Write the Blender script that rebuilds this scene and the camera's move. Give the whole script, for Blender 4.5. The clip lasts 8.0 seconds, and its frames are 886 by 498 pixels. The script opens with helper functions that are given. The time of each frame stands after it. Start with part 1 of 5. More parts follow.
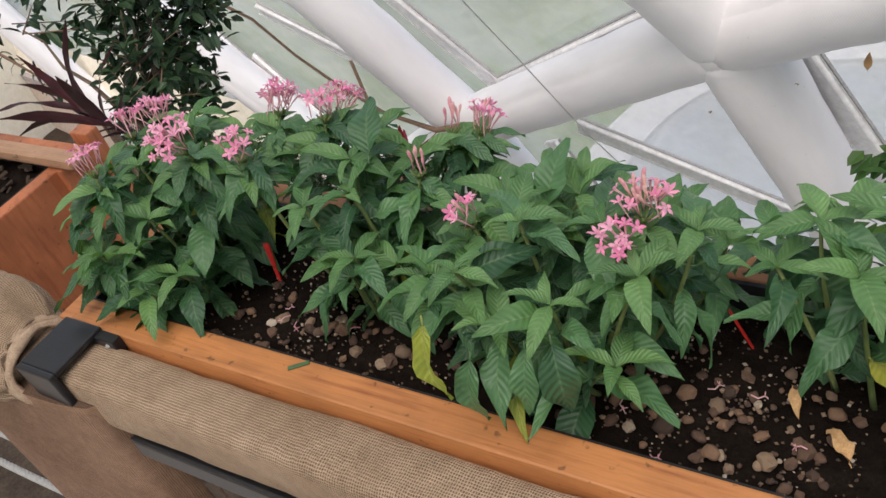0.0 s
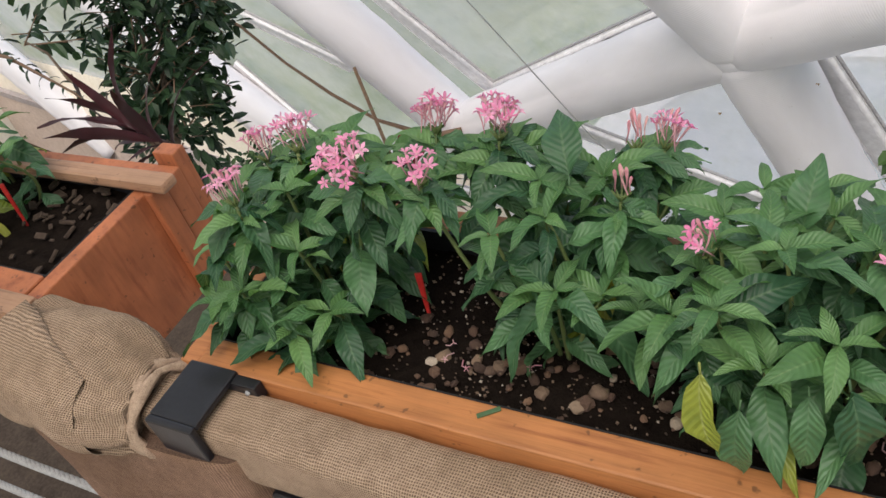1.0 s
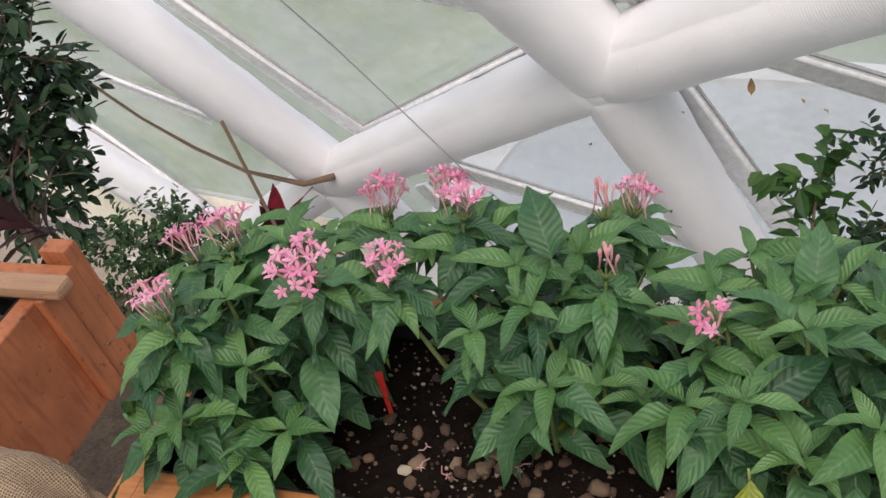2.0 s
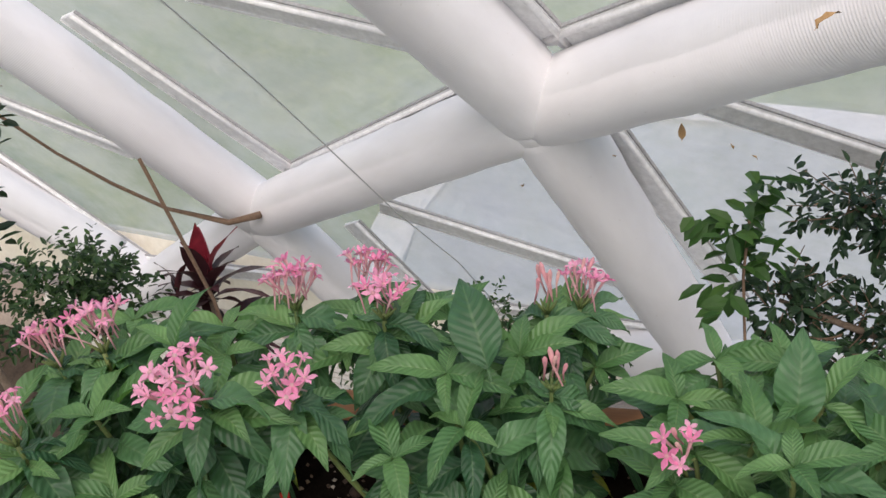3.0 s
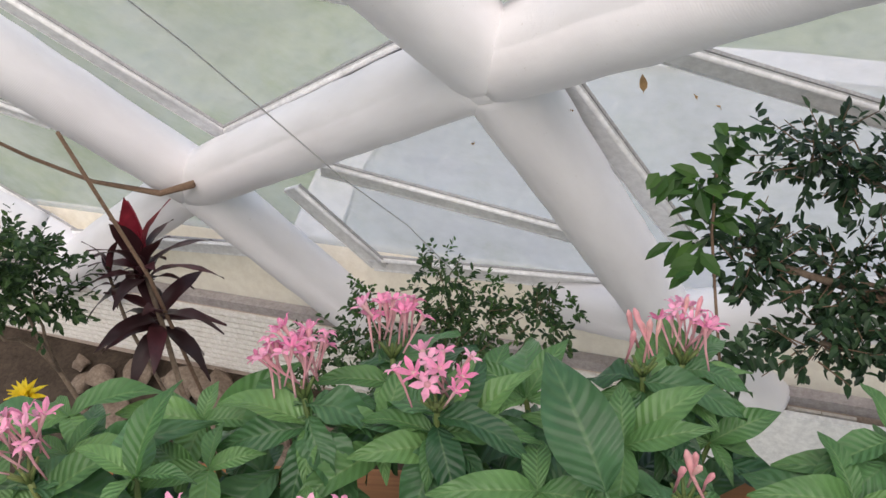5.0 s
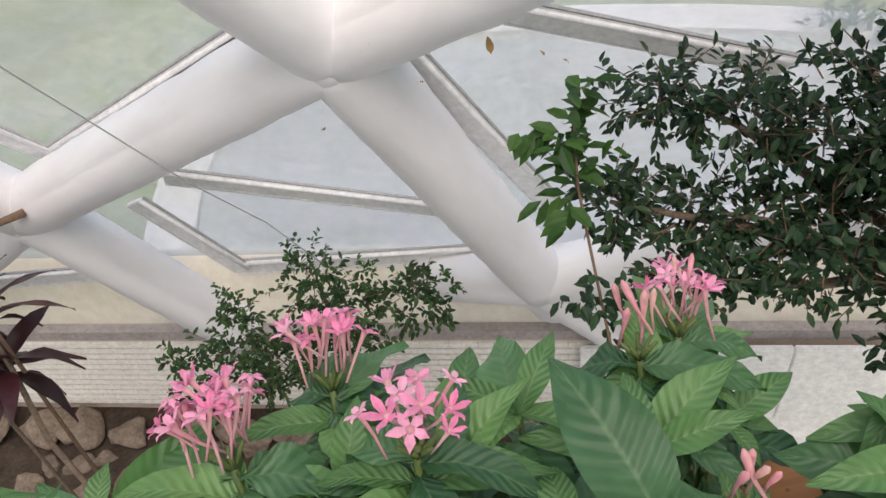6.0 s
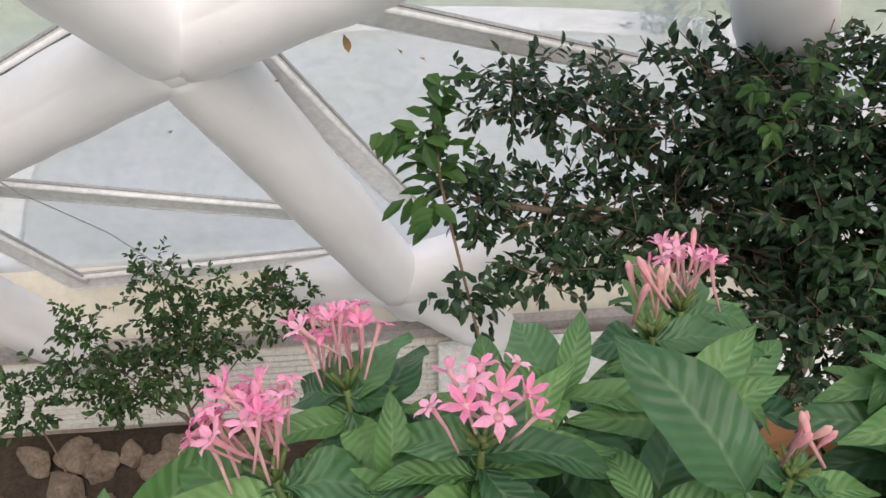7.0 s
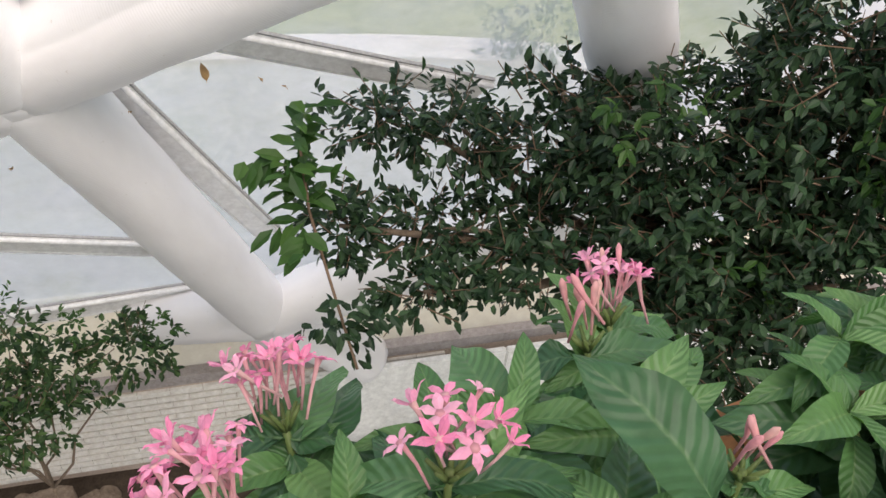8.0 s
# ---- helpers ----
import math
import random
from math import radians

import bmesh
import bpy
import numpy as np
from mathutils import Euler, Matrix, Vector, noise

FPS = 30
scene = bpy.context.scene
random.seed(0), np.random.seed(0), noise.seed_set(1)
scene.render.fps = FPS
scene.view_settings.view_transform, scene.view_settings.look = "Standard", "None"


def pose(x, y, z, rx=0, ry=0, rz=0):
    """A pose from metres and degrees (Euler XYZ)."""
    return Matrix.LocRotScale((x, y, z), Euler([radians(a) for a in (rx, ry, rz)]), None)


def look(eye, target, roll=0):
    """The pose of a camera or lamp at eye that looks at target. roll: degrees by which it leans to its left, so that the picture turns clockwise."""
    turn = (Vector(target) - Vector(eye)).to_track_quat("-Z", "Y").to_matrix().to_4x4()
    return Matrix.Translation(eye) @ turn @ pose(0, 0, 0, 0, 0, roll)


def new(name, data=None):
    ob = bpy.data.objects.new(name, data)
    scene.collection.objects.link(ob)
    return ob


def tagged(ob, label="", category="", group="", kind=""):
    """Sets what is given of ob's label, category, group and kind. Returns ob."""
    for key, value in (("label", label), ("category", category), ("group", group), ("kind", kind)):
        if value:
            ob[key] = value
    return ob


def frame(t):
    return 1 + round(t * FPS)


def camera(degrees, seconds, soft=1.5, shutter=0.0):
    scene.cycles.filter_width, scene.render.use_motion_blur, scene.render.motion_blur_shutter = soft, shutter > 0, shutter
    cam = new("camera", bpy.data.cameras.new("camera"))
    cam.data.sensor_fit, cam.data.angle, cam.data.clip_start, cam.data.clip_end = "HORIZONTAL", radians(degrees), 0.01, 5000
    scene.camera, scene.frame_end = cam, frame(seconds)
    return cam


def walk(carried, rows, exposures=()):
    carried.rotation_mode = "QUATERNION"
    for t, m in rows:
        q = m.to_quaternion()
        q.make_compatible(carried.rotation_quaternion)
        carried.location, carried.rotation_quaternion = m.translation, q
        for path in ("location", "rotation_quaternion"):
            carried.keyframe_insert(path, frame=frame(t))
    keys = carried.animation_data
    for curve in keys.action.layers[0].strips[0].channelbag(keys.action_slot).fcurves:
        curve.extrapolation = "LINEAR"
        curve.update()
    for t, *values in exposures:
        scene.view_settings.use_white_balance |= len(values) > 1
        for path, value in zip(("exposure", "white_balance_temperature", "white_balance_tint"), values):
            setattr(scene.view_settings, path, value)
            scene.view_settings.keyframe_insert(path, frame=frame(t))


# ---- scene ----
cam = camera(56.3, 8.0)
PATH = [
    (0, (0.592, -0.388, 1.769), (-0.401, 0.779, 0.482), -18.4),
    (0.5, (0.47, -0.406, 1.772), (-0.497, 0.774, 0.478), -18.1),
    (1, (0.329, -0.418, 1.783), (-0.597, 0.79, 0.485), -17.9),
    (1.5, (0.237, -0.41, 1.798), (-0.553, 0.889, 0.499), -17.2),
    (1.7, (0.22, -0.394, 1.797), (-0.496, 0.944, 0.494), -16.4),
    (2.8, (0.159, -0.245, 1.755), (-0.377, 1.193, 0.472), -11.6),
    (3, (0.167, -0.229, 1.75), (-0.323, 1.235, 0.478), -10.7),
    (3.5, (0.174, -0.201, 1.741), (-0.217, 1.301, 0.48), -8.8),
    (4, (0.158, -0.145, 1.71), (-0.23, 1.342, 0.43), -7.9),
    (4.2, (0.152, -0.119, 1.69), (-0.246, 1.351, 0.393), -7.8),
    (5.3, (0.001, -0.022, 1.666), (-0.275, 1.379, 0.266), -11.6),
    (5.5, (-0.009, -0.004, 1.65), (-0.203, 1.397, 0.236), -11.5),
    (6, (-0.022, 0.04, 1.603), (-0.031, 1.419, 0.154), -9.5),
    (6.5, (-0.061, 0.059, 1.599), (0.138, 1.4, 0.129), -4.7),
    (7, (-0.113, 0.065, 1.587), (0.249, 1.374, 0.119), -0.4),
    (7.5, (-0.133, 0.077, 1.578), (0.402, 1.345, 0.127), 3.5),
    (8, (-0.146, 0.086, 1.577), (0.54, 1.324, 0.164), 6.4),
]
walk(cam, [(t, look(eye, target, roll)) for t, eye, target, roll in PATH], [(0.0, 1.15, 6800, 17), (1.7, 1.15, 6800, 17), (3.5, 1.08, 6750, 17), (8.0, 1.36, 7000, 16)])

# ---- world, sun, exposure ----
world = bpy.data.worlds.new("sky")
scene.world = world
world.use_nodes = True
wn = world.node_tree
sky = wn.nodes.new("ShaderNodeTexSky")
sky.sky_type, sky.sun_disc = "NISHITA", False
sky.sun_elevation, sky.sun_rotation = radians(69), radians(167)
sky.dust_density, sky.air_density, sky.ozone_density = 3.0, 1.0, 1.3
wn.nodes["Background"].inputs[1].default_value = 0.15
wn.links.new(sky.outputs[0], wn.nodes["Background"].inputs[0])
sun_data = bpy.data.lights.new("sun", "SUN")
sun_data.energy, sun_data.angle, sun_data.color = 1.2, radians(60), (1.0, 0.97, 0.93)
sun = new("sun", sun_data)
sun.matrix_world = look((0.8, -3.4, 9.0), (0, 0, 0))

# ---- materials ----


def material(name):
    m = bpy.data.materials.new(name)
    m.use_nodes = True
    nt = m.node_tree
    return m, nt, nt.nodes["Principled BSDF"]


def node(nt, kind, **sets):
    n = nt.nodes.new(kind)
    for key, value in sets.items():
        n.inputs[key.replace("_", " ")].default_value = value
    return n


def ramp(nt, source, stops):
    r = nt.nodes.new("ShaderNodeValToRGB")
    while len(r.color_ramp.elements) < len(stops):
        r.color_ramp.elements.new(0.5)
    for e, (p, c) in zip(r.color_ramp.elements, stops):
        e.position, e.color = p, (*c, 1)
    nt.links.new(source, r.inputs[0])
    return r.outputs[0]


def coords(nt, scale=(1, 1, 1), which="Object"):
    c = nt.nodes.new("ShaderNodeTexCoord")
    m = nt.nodes.new("ShaderNodeMapping")
    m.inputs["Scale"].default_value = scale
    nt.links.new(c.outputs[which], m.inputs[0])
    return m.outputs[0]


def noise_tex(nt, vec, scale, detail=4.0, rough=0.55):
    n = node(nt, "ShaderNodeTexNoise", Scale=scale, Detail=detail, Roughness=rough)
    nt.links.new(vec, n.inputs["Vector"])
    return n.outputs[0]


def mix(nt, fac, a, b, blend="MIX"):
    n = nt.nodes.new("ShaderNodeMix")
    n.data_type, n.blend_type = "RGBA", blend
    for socket, value in ((n.inputs[0], fac), (n.inputs[6], a), (n.inputs[7], b)):
        if isinstance(value, bpy.types.NodeSocket):
            nt.links.new(value, socket)
        else:
            socket.default_value = value if not isinstance(value, tuple) else (*value, 1)
    return n.outputs[2]


def bump(nt, bsdf, height, strength, distance):
    b = node(nt, "ShaderNodeBump", Strength=strength, Distance=distance)
    nt.links.new(height, b.inputs["Height"])
    nt.links.new(b.outputs[0], bsdf.inputs["Normal"])
    return b


def random_value(nt):
    return nt.nodes.new("ShaderNodeObjectInfo").outputs["Random"]


def wood(name, light, dark, dirt=0.35, grain=(3, 60, 60)):
    m, nt, b = material(name)
    v = coords(nt, grain)
    g = noise_tex(nt, v, 1.6, 6, 0.65)
    base = ramp(nt, g, [(0.3, dark), (0.48, light), (0.62, tuple(0.8 * c for c in light)), (0.75, dark)])
    stains = ramp(nt, noise_tex(nt, coords(nt), 9.0, 5), [(0.42, (0, 0, 0)), (0.75, (1, 1, 1))])
    spots = ramp(nt, noise_tex(nt, coords(nt), 70.0, 2), [(0.66, (0, 0, 0)), (0.72, (1, 1, 1))])
    f = mix(nt, dirt, (0, 0, 0), stains)
    col = mix(nt, f, base, tuple(0.35 * c for c in dark))
    col = mix(nt, mix(nt, 0.6, (0, 0, 0), spots), col, (0.05, 0.025, 0.012))
    nt.links.new(col, b.inputs["Base Color"])
    b.inputs["Roughness"].default_value = 0.55
    bump(nt, b, g, 0.25, 0.002)
    return m


WOOD = wood("orange_stained_wood", (0.49, 0.195, 0.063), (0.27, 0.086, 0.027))
WOOD_OLD = wood("weathered_wood", (0.42, 0.24, 0.14), (0.22, 0.11, 0.06), 0.5)
WOOD_RED = wood("red_brown_wood", (0.45, 0.15, 0.06), (0.24, 0.068, 0.028), 0.5, (25, 25, 3))


def burlap_material(name, mid, high):
    """A loose plain weave laid out by the cloth's own length and breadth in metres."""
    m, nt, b = material(name)
    vec = coords(nt)
    cloth = nt.nodes.new("ShaderNodeUVMap").outputs[0]
    waves = []
    for axis, scale in (("X", 104.0), ("Y", 92.0)):
        w = nt.nodes.new("ShaderNodeTexWave")
        w.bands_direction = axis
        for key, value in (("Scale", scale), ("Distortion", 4.2), ("Detail", 2.0), ("Detail Scale", 0.5), ("Detail Roughness", 0.6)):
            w.inputs[key].default_value = value
        nt.links.new(cloth, w.inputs["Vector"])
        waves.append(w.outputs["Fac"])
    weave = mix(nt, 1.0, waves[0], waves[1], "SCREEN")
    fine = noise_tex(nt, vec, 420.0, 2)
    slub = noise_tex(nt, coords(nt, (1, 1, 1)), 60.0, 4)
    base = ramp(nt, weave, [(0.15, tuple(0.22 * c for c in mid)), (0.55, mid), (0.97, high)])
    stains = ramp(nt, noise_tex(nt, vec, 6.0, 4), [(0.35, (0.72, 0.66, 0.58)), (0.65, (1.08, 1.04, 1.0))])
    col = mix(nt, 1.0, base, stains, "MULTIPLY")
    col = mix(nt, 1.0, col, ramp(nt, slub, [(0.3, (0.8, 0.78, 0.76)), (0.7, (1.12, 1.12, 1.12))]), "MULTIPLY")
    col = mix(nt, 0.25, col, ramp(nt, fine, [(0.3, tuple(0.5 * c for c in mid)), (0.7, tuple(1.25 * c for c in high))]))
    nt.links.new(col, b.inputs["Base Color"])
    b.inputs["Roughness"].default_value = 0.95
    b.inputs["Specular IOR Level"].default_value = 0.15
    bump(nt, b, weave, 0.9, 0.002)
    return m


BURLAP = burlap_material("burlap", (0.275, 0.19, 0.13), (0.46, 0.35, 0.255))
# Browner copy of the burlap: shade and wetness under the bundle put into its colour.
BURLAP_SHADED = burlap_material("shaded_burlap", (0.19, 0.112, 0.078), (0.33, 0.215, 0.152))


def speckled(name, a, b_, scale, rough=0.9, bump_d=0.004, spec=0.3, fine=6.0, which="Object"):
    m, nt, b = material(name)
    v = coords(nt, which=which)
    big = noise_tex(nt, v, scale, 6, 0.65)
    small = noise_tex(nt, v, scale * fine, 4, 0.7)
    col = ramp(nt, big, [(0.32, a), (0.68, b_)])
    col = mix(nt, 0.45, col, ramp(nt, small, [(0.3, tuple(0.6 * c for c in a)), (0.7, tuple(min(1, 1.2 * c) for c in b_))]))
    nt.links.new(col, b.inputs["Base Color"])
    b.inputs["Roughness"].default_value = rough
    b.inputs["Specular IOR Level"].default_value = spec
    bump(nt, b, mix(nt, 0.5, big, small), 0.5, bump_d)
    return m


BURLAP_STRIP = speckled("burlap_strip", (0.24, 0.165, 0.115), (0.50, 0.375, 0.27), 90.0, 0.95, 0.003, 0.1)
SOIL = speckled("potting_soil", (0.004, 0.003, 0.0025), (0.018, 0.013, 0.010), 60.0, 0.98, 0.012, 0.04)
BLACK_STEEL = speckled("black_painted_steel", (0.005, 0.005, 0.006), (0.012, 0.012, 0.014), 30.0, 0.34, 0.0006, 0.5)
LINER = speckled("black_liner", (0.008, 0.008, 0.009), (0.02, 0.02, 0.02), 20.0, 0.6, 0.002, 0.3)
WIRE = speckled("steel_wire", (0.24, 0.245, 0.24), (0.46, 0.465, 0.45), 80.0, 0.5, 0.0005, 0.5)
CREAM = speckled("cream_render", (0.87, 0.80, 0.69), (0.91, 0.86, 0.77), 1.6, 0.85, 0.004, 0.25)
panel_nt = CREAM.node_tree
panel_glow = panel_nt.nodes.new("ShaderNodeBsdfTranslucent")
panel_glow.inputs[0].default_value = (0.94, 0.88, 0.77, 1)
panel_mix = panel_nt.nodes.new("ShaderNodeMixShader")
panel_mix.inputs[0].default_value = 0.45
panel_nt.links.new(panel_nt.nodes["Principled BSDF"].outputs[0], panel_mix.inputs[1])
panel_nt.links.new(panel_glow.outputs[0], panel_mix.inputs[2])
panel_nt.links.new(panel_mix.outputs[0], panel_nt.nodes["Material Output"].inputs[0])
KERB = speckled("grey_stone_kerb", (0.30, 0.265, 0.255), (0.44, 0.40, 0.385), 5.0, 0.85, 0.006, 0.25)
BLOCK = speckled("pale_block", (0.82, 0.77, 0.69), (0.90, 0.87, 0.81), 4.0, 0.8, 0.004, 0.25)
GROOVE = speckled("block_joint", (0.48, 0.38, 0.31), (0.62, 0.52, 0.44), 9.0, 0.9, 0.004, 0.2)
ALUMINIUM = speckled("white_frame_paint", (0.84, 0.83, 0.82), (0.89, 0.885, 0.88), 3.0, 0.5, 0.0002, 0.4)
GASKET = speckled("dark_gasket", (0.28, 0.275, 0.27), (0.44, 0.43, 0.42), 12.0, 0.6, 0.001, 0.3)
ROCK = speckled("bed_rock", (0.10, 0.070, 0.052), (0.29, 0.23, 0.18), 5.0, 0.9, 0.02, 0.2)
BED = speckled("bed_soil", (0.026, 0.019, 0.014), (0.085, 0.064, 0.048), 4.0, 0.95, 0.03, 0.2)
BARK = speckled("bark", (0.10, 0.07, 0.05), (0.26, 0.20, 0.15), 30.0, 0.9, 0.004, 0.2)
BARK_CHIP = speckled("bark_chip", (0.022, 0.015, 0.011), (0.12, 0.085, 0.062), 2.0, 0.9, 0.02, 0.2)
TWIG = speckled("brown_twig", (0.12, 0.075, 0.05), (0.24, 0.16, 0.11), 40.0, 0.85, 0.002, 0.2)
WHITE = speckled("white_plastic", (0.72, 0.72, 0.69), (0.84, 0.84, 0.81), 3.0, 0.4, 0.001, 0.4)
DRY = speckled("dry_leaf", (0.36, 0.19, 0.08), (0.62, 0.40, 0.20), 60.0, 0.8, 0.001, 0.2)
RED = speckled("red_plastic", (0.40, 0.016, 0.014), (0.54, 0.035, 0.028), 40.0, 0.35, 0.0005, 0.5)
GRASS = speckled("outside_lawn", (0.15, 0.20, 0.07), (0.32, 0.33, 0.18), 0.6, 0.95, 0.05, 0.1)
BOUNCE_PALE = speckled("pale_bounce", (0.52, 0.51, 0.48), (0.68, 0.66, 0.62), 3.0, 0.85, 0.004, 0.25)
CONCRETE = speckled("grey_concrete", (0.36, 0.365, 0.35), (0.46, 0.46, 0.44), 1.2, 0.9, 0.004, 0.2)
PALE_STONE = speckled("pale_edging_stone", (0.58, 0.55, 0.51), (0.70, 0.67, 0.63), 2.0, 0.85, 0.004, 0.2)
DECK = speckled("walkway_boards", (0.26, 0.21, 0.16), (0.42, 0.35, 0.28), 8.0, 0.8, 0.004, 0.25)


def pebble_material():
    m, nt, b = material("pebble")
    r = random_value(nt)
    col = ramp(nt, r, [(0.0, (0.06, 0.036, 0.026)), (0.3, (0.13, 0.075, 0.05)), (0.55, (0.26, 0.155, 0.095)), (0.75, (0.10, 0.06, 0.045)), (0.9, (0.34, 0.24, 0.16)), (1.0, (0.60, 0.52, 0.42))])
    n = noise_tex(nt, coords(nt), 130.0, 5, 0.7)
    col = mix(nt, 1.0, col, ramp(nt, n, [(0.3, (0.45, 0.42, 0.4)), (0.7, (1.1, 1.08, 1.05))]), "MULTIPLY")
    nt.links.new(col, b.inputs["Base Color"])
    b.inputs["Roughness"].default_value = 0.8
    bump(nt, b, n, 0.5, 0.002)
    return m


PEBBLE = pebble_material()


def grain_material():
    m, nt, b = material("grit")
    r = nt.nodes.new("ShaderNodeNewGeometry").outputs["Random Per Island"]
    nt.links.new(ramp(nt, r, [(0.0, (0.03, 0.02, 0.015)), (0.45, (0.10, 0.065, 0.045)), (0.8, (0.22, 0.15, 0.10)), (1.0, (0.55, 0.48, 0.40))]), b.inputs["Base Color"])
    b.inputs["Roughness"].default_value = 0.85
    return m


GRAIN = grain_material()


def leaf_material(name, dark, light, vein, translucent=0.25, veins=True, rough=0.42, scale=1.0, per_island=False, tint=(1.0, 1.15, 0.45)):
    m, nt, b = material(name)
    if per_island:
        r = nt.nodes.new("ShaderNodeNewGeometry").outputs["Random Per Island"]
    else:
        r = random_value(nt)
    col = ramp(nt, r, [(0.0, dark), (0.6, tuple((d + l) / 2 for d, l in zip(dark, light))), (1.0, light)])
    v = coords(nt)
    mott = noise_tex(nt, v, 55.0 * scale, 4)
    col = mix(nt, 1.0, col, ramp(nt, mott, [(0.3, (0.72, 0.76, 0.7)), (0.7, (1.18, 1.14, 1.1))]), "MULTIPLY")
    if veins:
        uv = nt.nodes.new("ShaderNodeUVMap")
        sep = nt.nodes.new("ShaderNodeSeparateXYZ")
        nt.links.new(uv.outputs[0], sep.inputs[0])
        across = nt.nodes.new("ShaderNodeMath")
        across.operation = "ABSOLUTE"
        nt.links.new(sep.outputs[0], across.inputs[0])
        slope = nt.nodes.new("ShaderNodeMath")
        slope.operation = "MULTIPLY_ADD"
        nt.links.new(across.outputs[0], slope.inputs[0])
        slope.inputs[1].default_value = -0.20
        nt.links.new(sep.outputs[1], slope.inputs[2])
        saw = nt.nodes.new("ShaderNodeMath")
        saw.operation = "PINGPONG"
        nt.links.new(slope.outputs[0], saw.inputs[0])
        saw.inputs[1].default_value = 0.05
        side = ramp(nt, saw.outputs[0], [(0.0, (1, 1, 1)), (0.012, (0, 0, 0))])
        mid = ramp(nt, across.outputs[0], [(0.03, (1, 1, 1)), (0.09, (0, 0, 0))])
        both = mix(nt, 1.0, mix(nt, 0.14, (0, 0, 0), side), mid, "ADD")
        col = mix(nt, mix(nt, 0.38, (0, 0, 0), both), col, vein)
        swell = ramp(nt, saw.outputs[0], [(0.0, (0, 0, 0)), (0.05, (1, 1, 1))])
        swell.node.color_ramp.interpolation = "EASE"
        col = mix(nt, 1.0, col, ramp(nt, swell, [(0.0, (0.86, 0.89, 0.86)), (0.25, (0.98, 0.98, 0.98)), (1.0, (1.03, 1.02, 1.03))]), "MULTIPLY")
        bump(nt, b, swell, 0.45, 0.0016)
    nt.links.new(col, b.inputs["Base Color"])
    b.inputs["Roughness"].default_value = rough
    b.inputs["Specular IOR Level"].default_value = 0.5 if veins else 0.3
    out = nt.nodes["Material Output"]
    tr = nt.nodes.new("ShaderNodeBsdfTranslucent")
    nt.links.new(mix(nt, 1.0, col, tint, "MULTIPLY"), tr.inputs[0])
    sh = nt.nodes.new("ShaderNodeMixShader")
    sh.inputs[0].default_value = translucent
    nt.links.new(b.outputs[0], sh.inputs[1])
    nt.links.new(tr.outputs[0], sh.inputs[2])
    nt.links.new(sh.outputs[0], out.inputs[0])
    return m


LEAF = leaf_material("pentas_leaf", (0.028, 0.090, 0.043), (0.105, 0.24, 0.105), (0.16, 0.26, 0.13), rough=0.34)
LEAF_YOUNG = leaf_material("young_leaf", (0.065, 0.17, 0.06), (0.15, 0.30, 0.11), (0.22, 0.34, 0.14))
LEAF_YELLOW = leaf_material("yellowing_leaf", (0.20, 0.27, 0.035), (0.40, 0.40, 0.06), (0.45, 0.45, 0.2))
TREE_LEAF = leaf_material("tree_leaf", (0.010, 0.029, 0.015), (0.045, 0.090, 0.042), (0, 0, 0), 0.10, False, 0.35, 0.2, True)
SHRUB_LEAF = leaf_material("shrub_leaf", (0.014, 0.042, 0.016), (0.07, 0.13, 0.045), (0, 0, 0), 0.2, False, 0.4, 0.2, True)
LIGHT_LEAF = leaf_material("light_leaf", (0.03, 0.085, 0.022), (0.075, 0.16, 0.04), (0, 0, 0), 0.3, False, 0.4, 0.2, True)
PURPLE_LEAF = leaf_material("purple_blade", (0.022, 0.012, 0.014), (0.075, 0.022, 0.03), (0.2, 0.04, 0.06), 0.15, False, 0.35, 0.3)
CRIMSON_LEAF = leaf_material("crimson_blade", (0.16, 0.012, 0.03), (0.30, 0.03, 0.05), (0.2, 0.04, 0.06), 0.25, False, 0.4, 0.3)
PETAL = leaf_material("pink_petal", (0.84, 0.25, 0.48), (0.91, 0.48, 0.68), (0, 0, 0), 0.3, False, 0.55, 2.0, tint=(1.0, 0.9, 0.95))
PETAL_TUBE = leaf_material("pale_pink_tube", (0.72, 0.34, 0.42), (0.80, 0.52, 0.56), (0, 0, 0), 0.25, False, 0.55, 2.0, tint=(1.0, 0.9, 0.95))
PETAL_BUD = leaf_material("pink_bud", (0.76, 0.34, 0.42), (0.78, 0.50, 0.48), (0, 0, 0), 0.25, False, 0.55, 2.0, tint=(1.0, 0.9, 0.95))
YELLOW_PETAL = leaf_material("yellow_petal", (0.75, 0.52, 0.02), (0.85, 0.68, 0.05), (0, 0, 0), 0.3, False, 0.5, 1.0)
STEM = leaf_material("green_stem", (0.10, 0.15, 0.05), (0.20, 0.24, 0.09), (0, 0, 0), 0.1, False, 0.5)


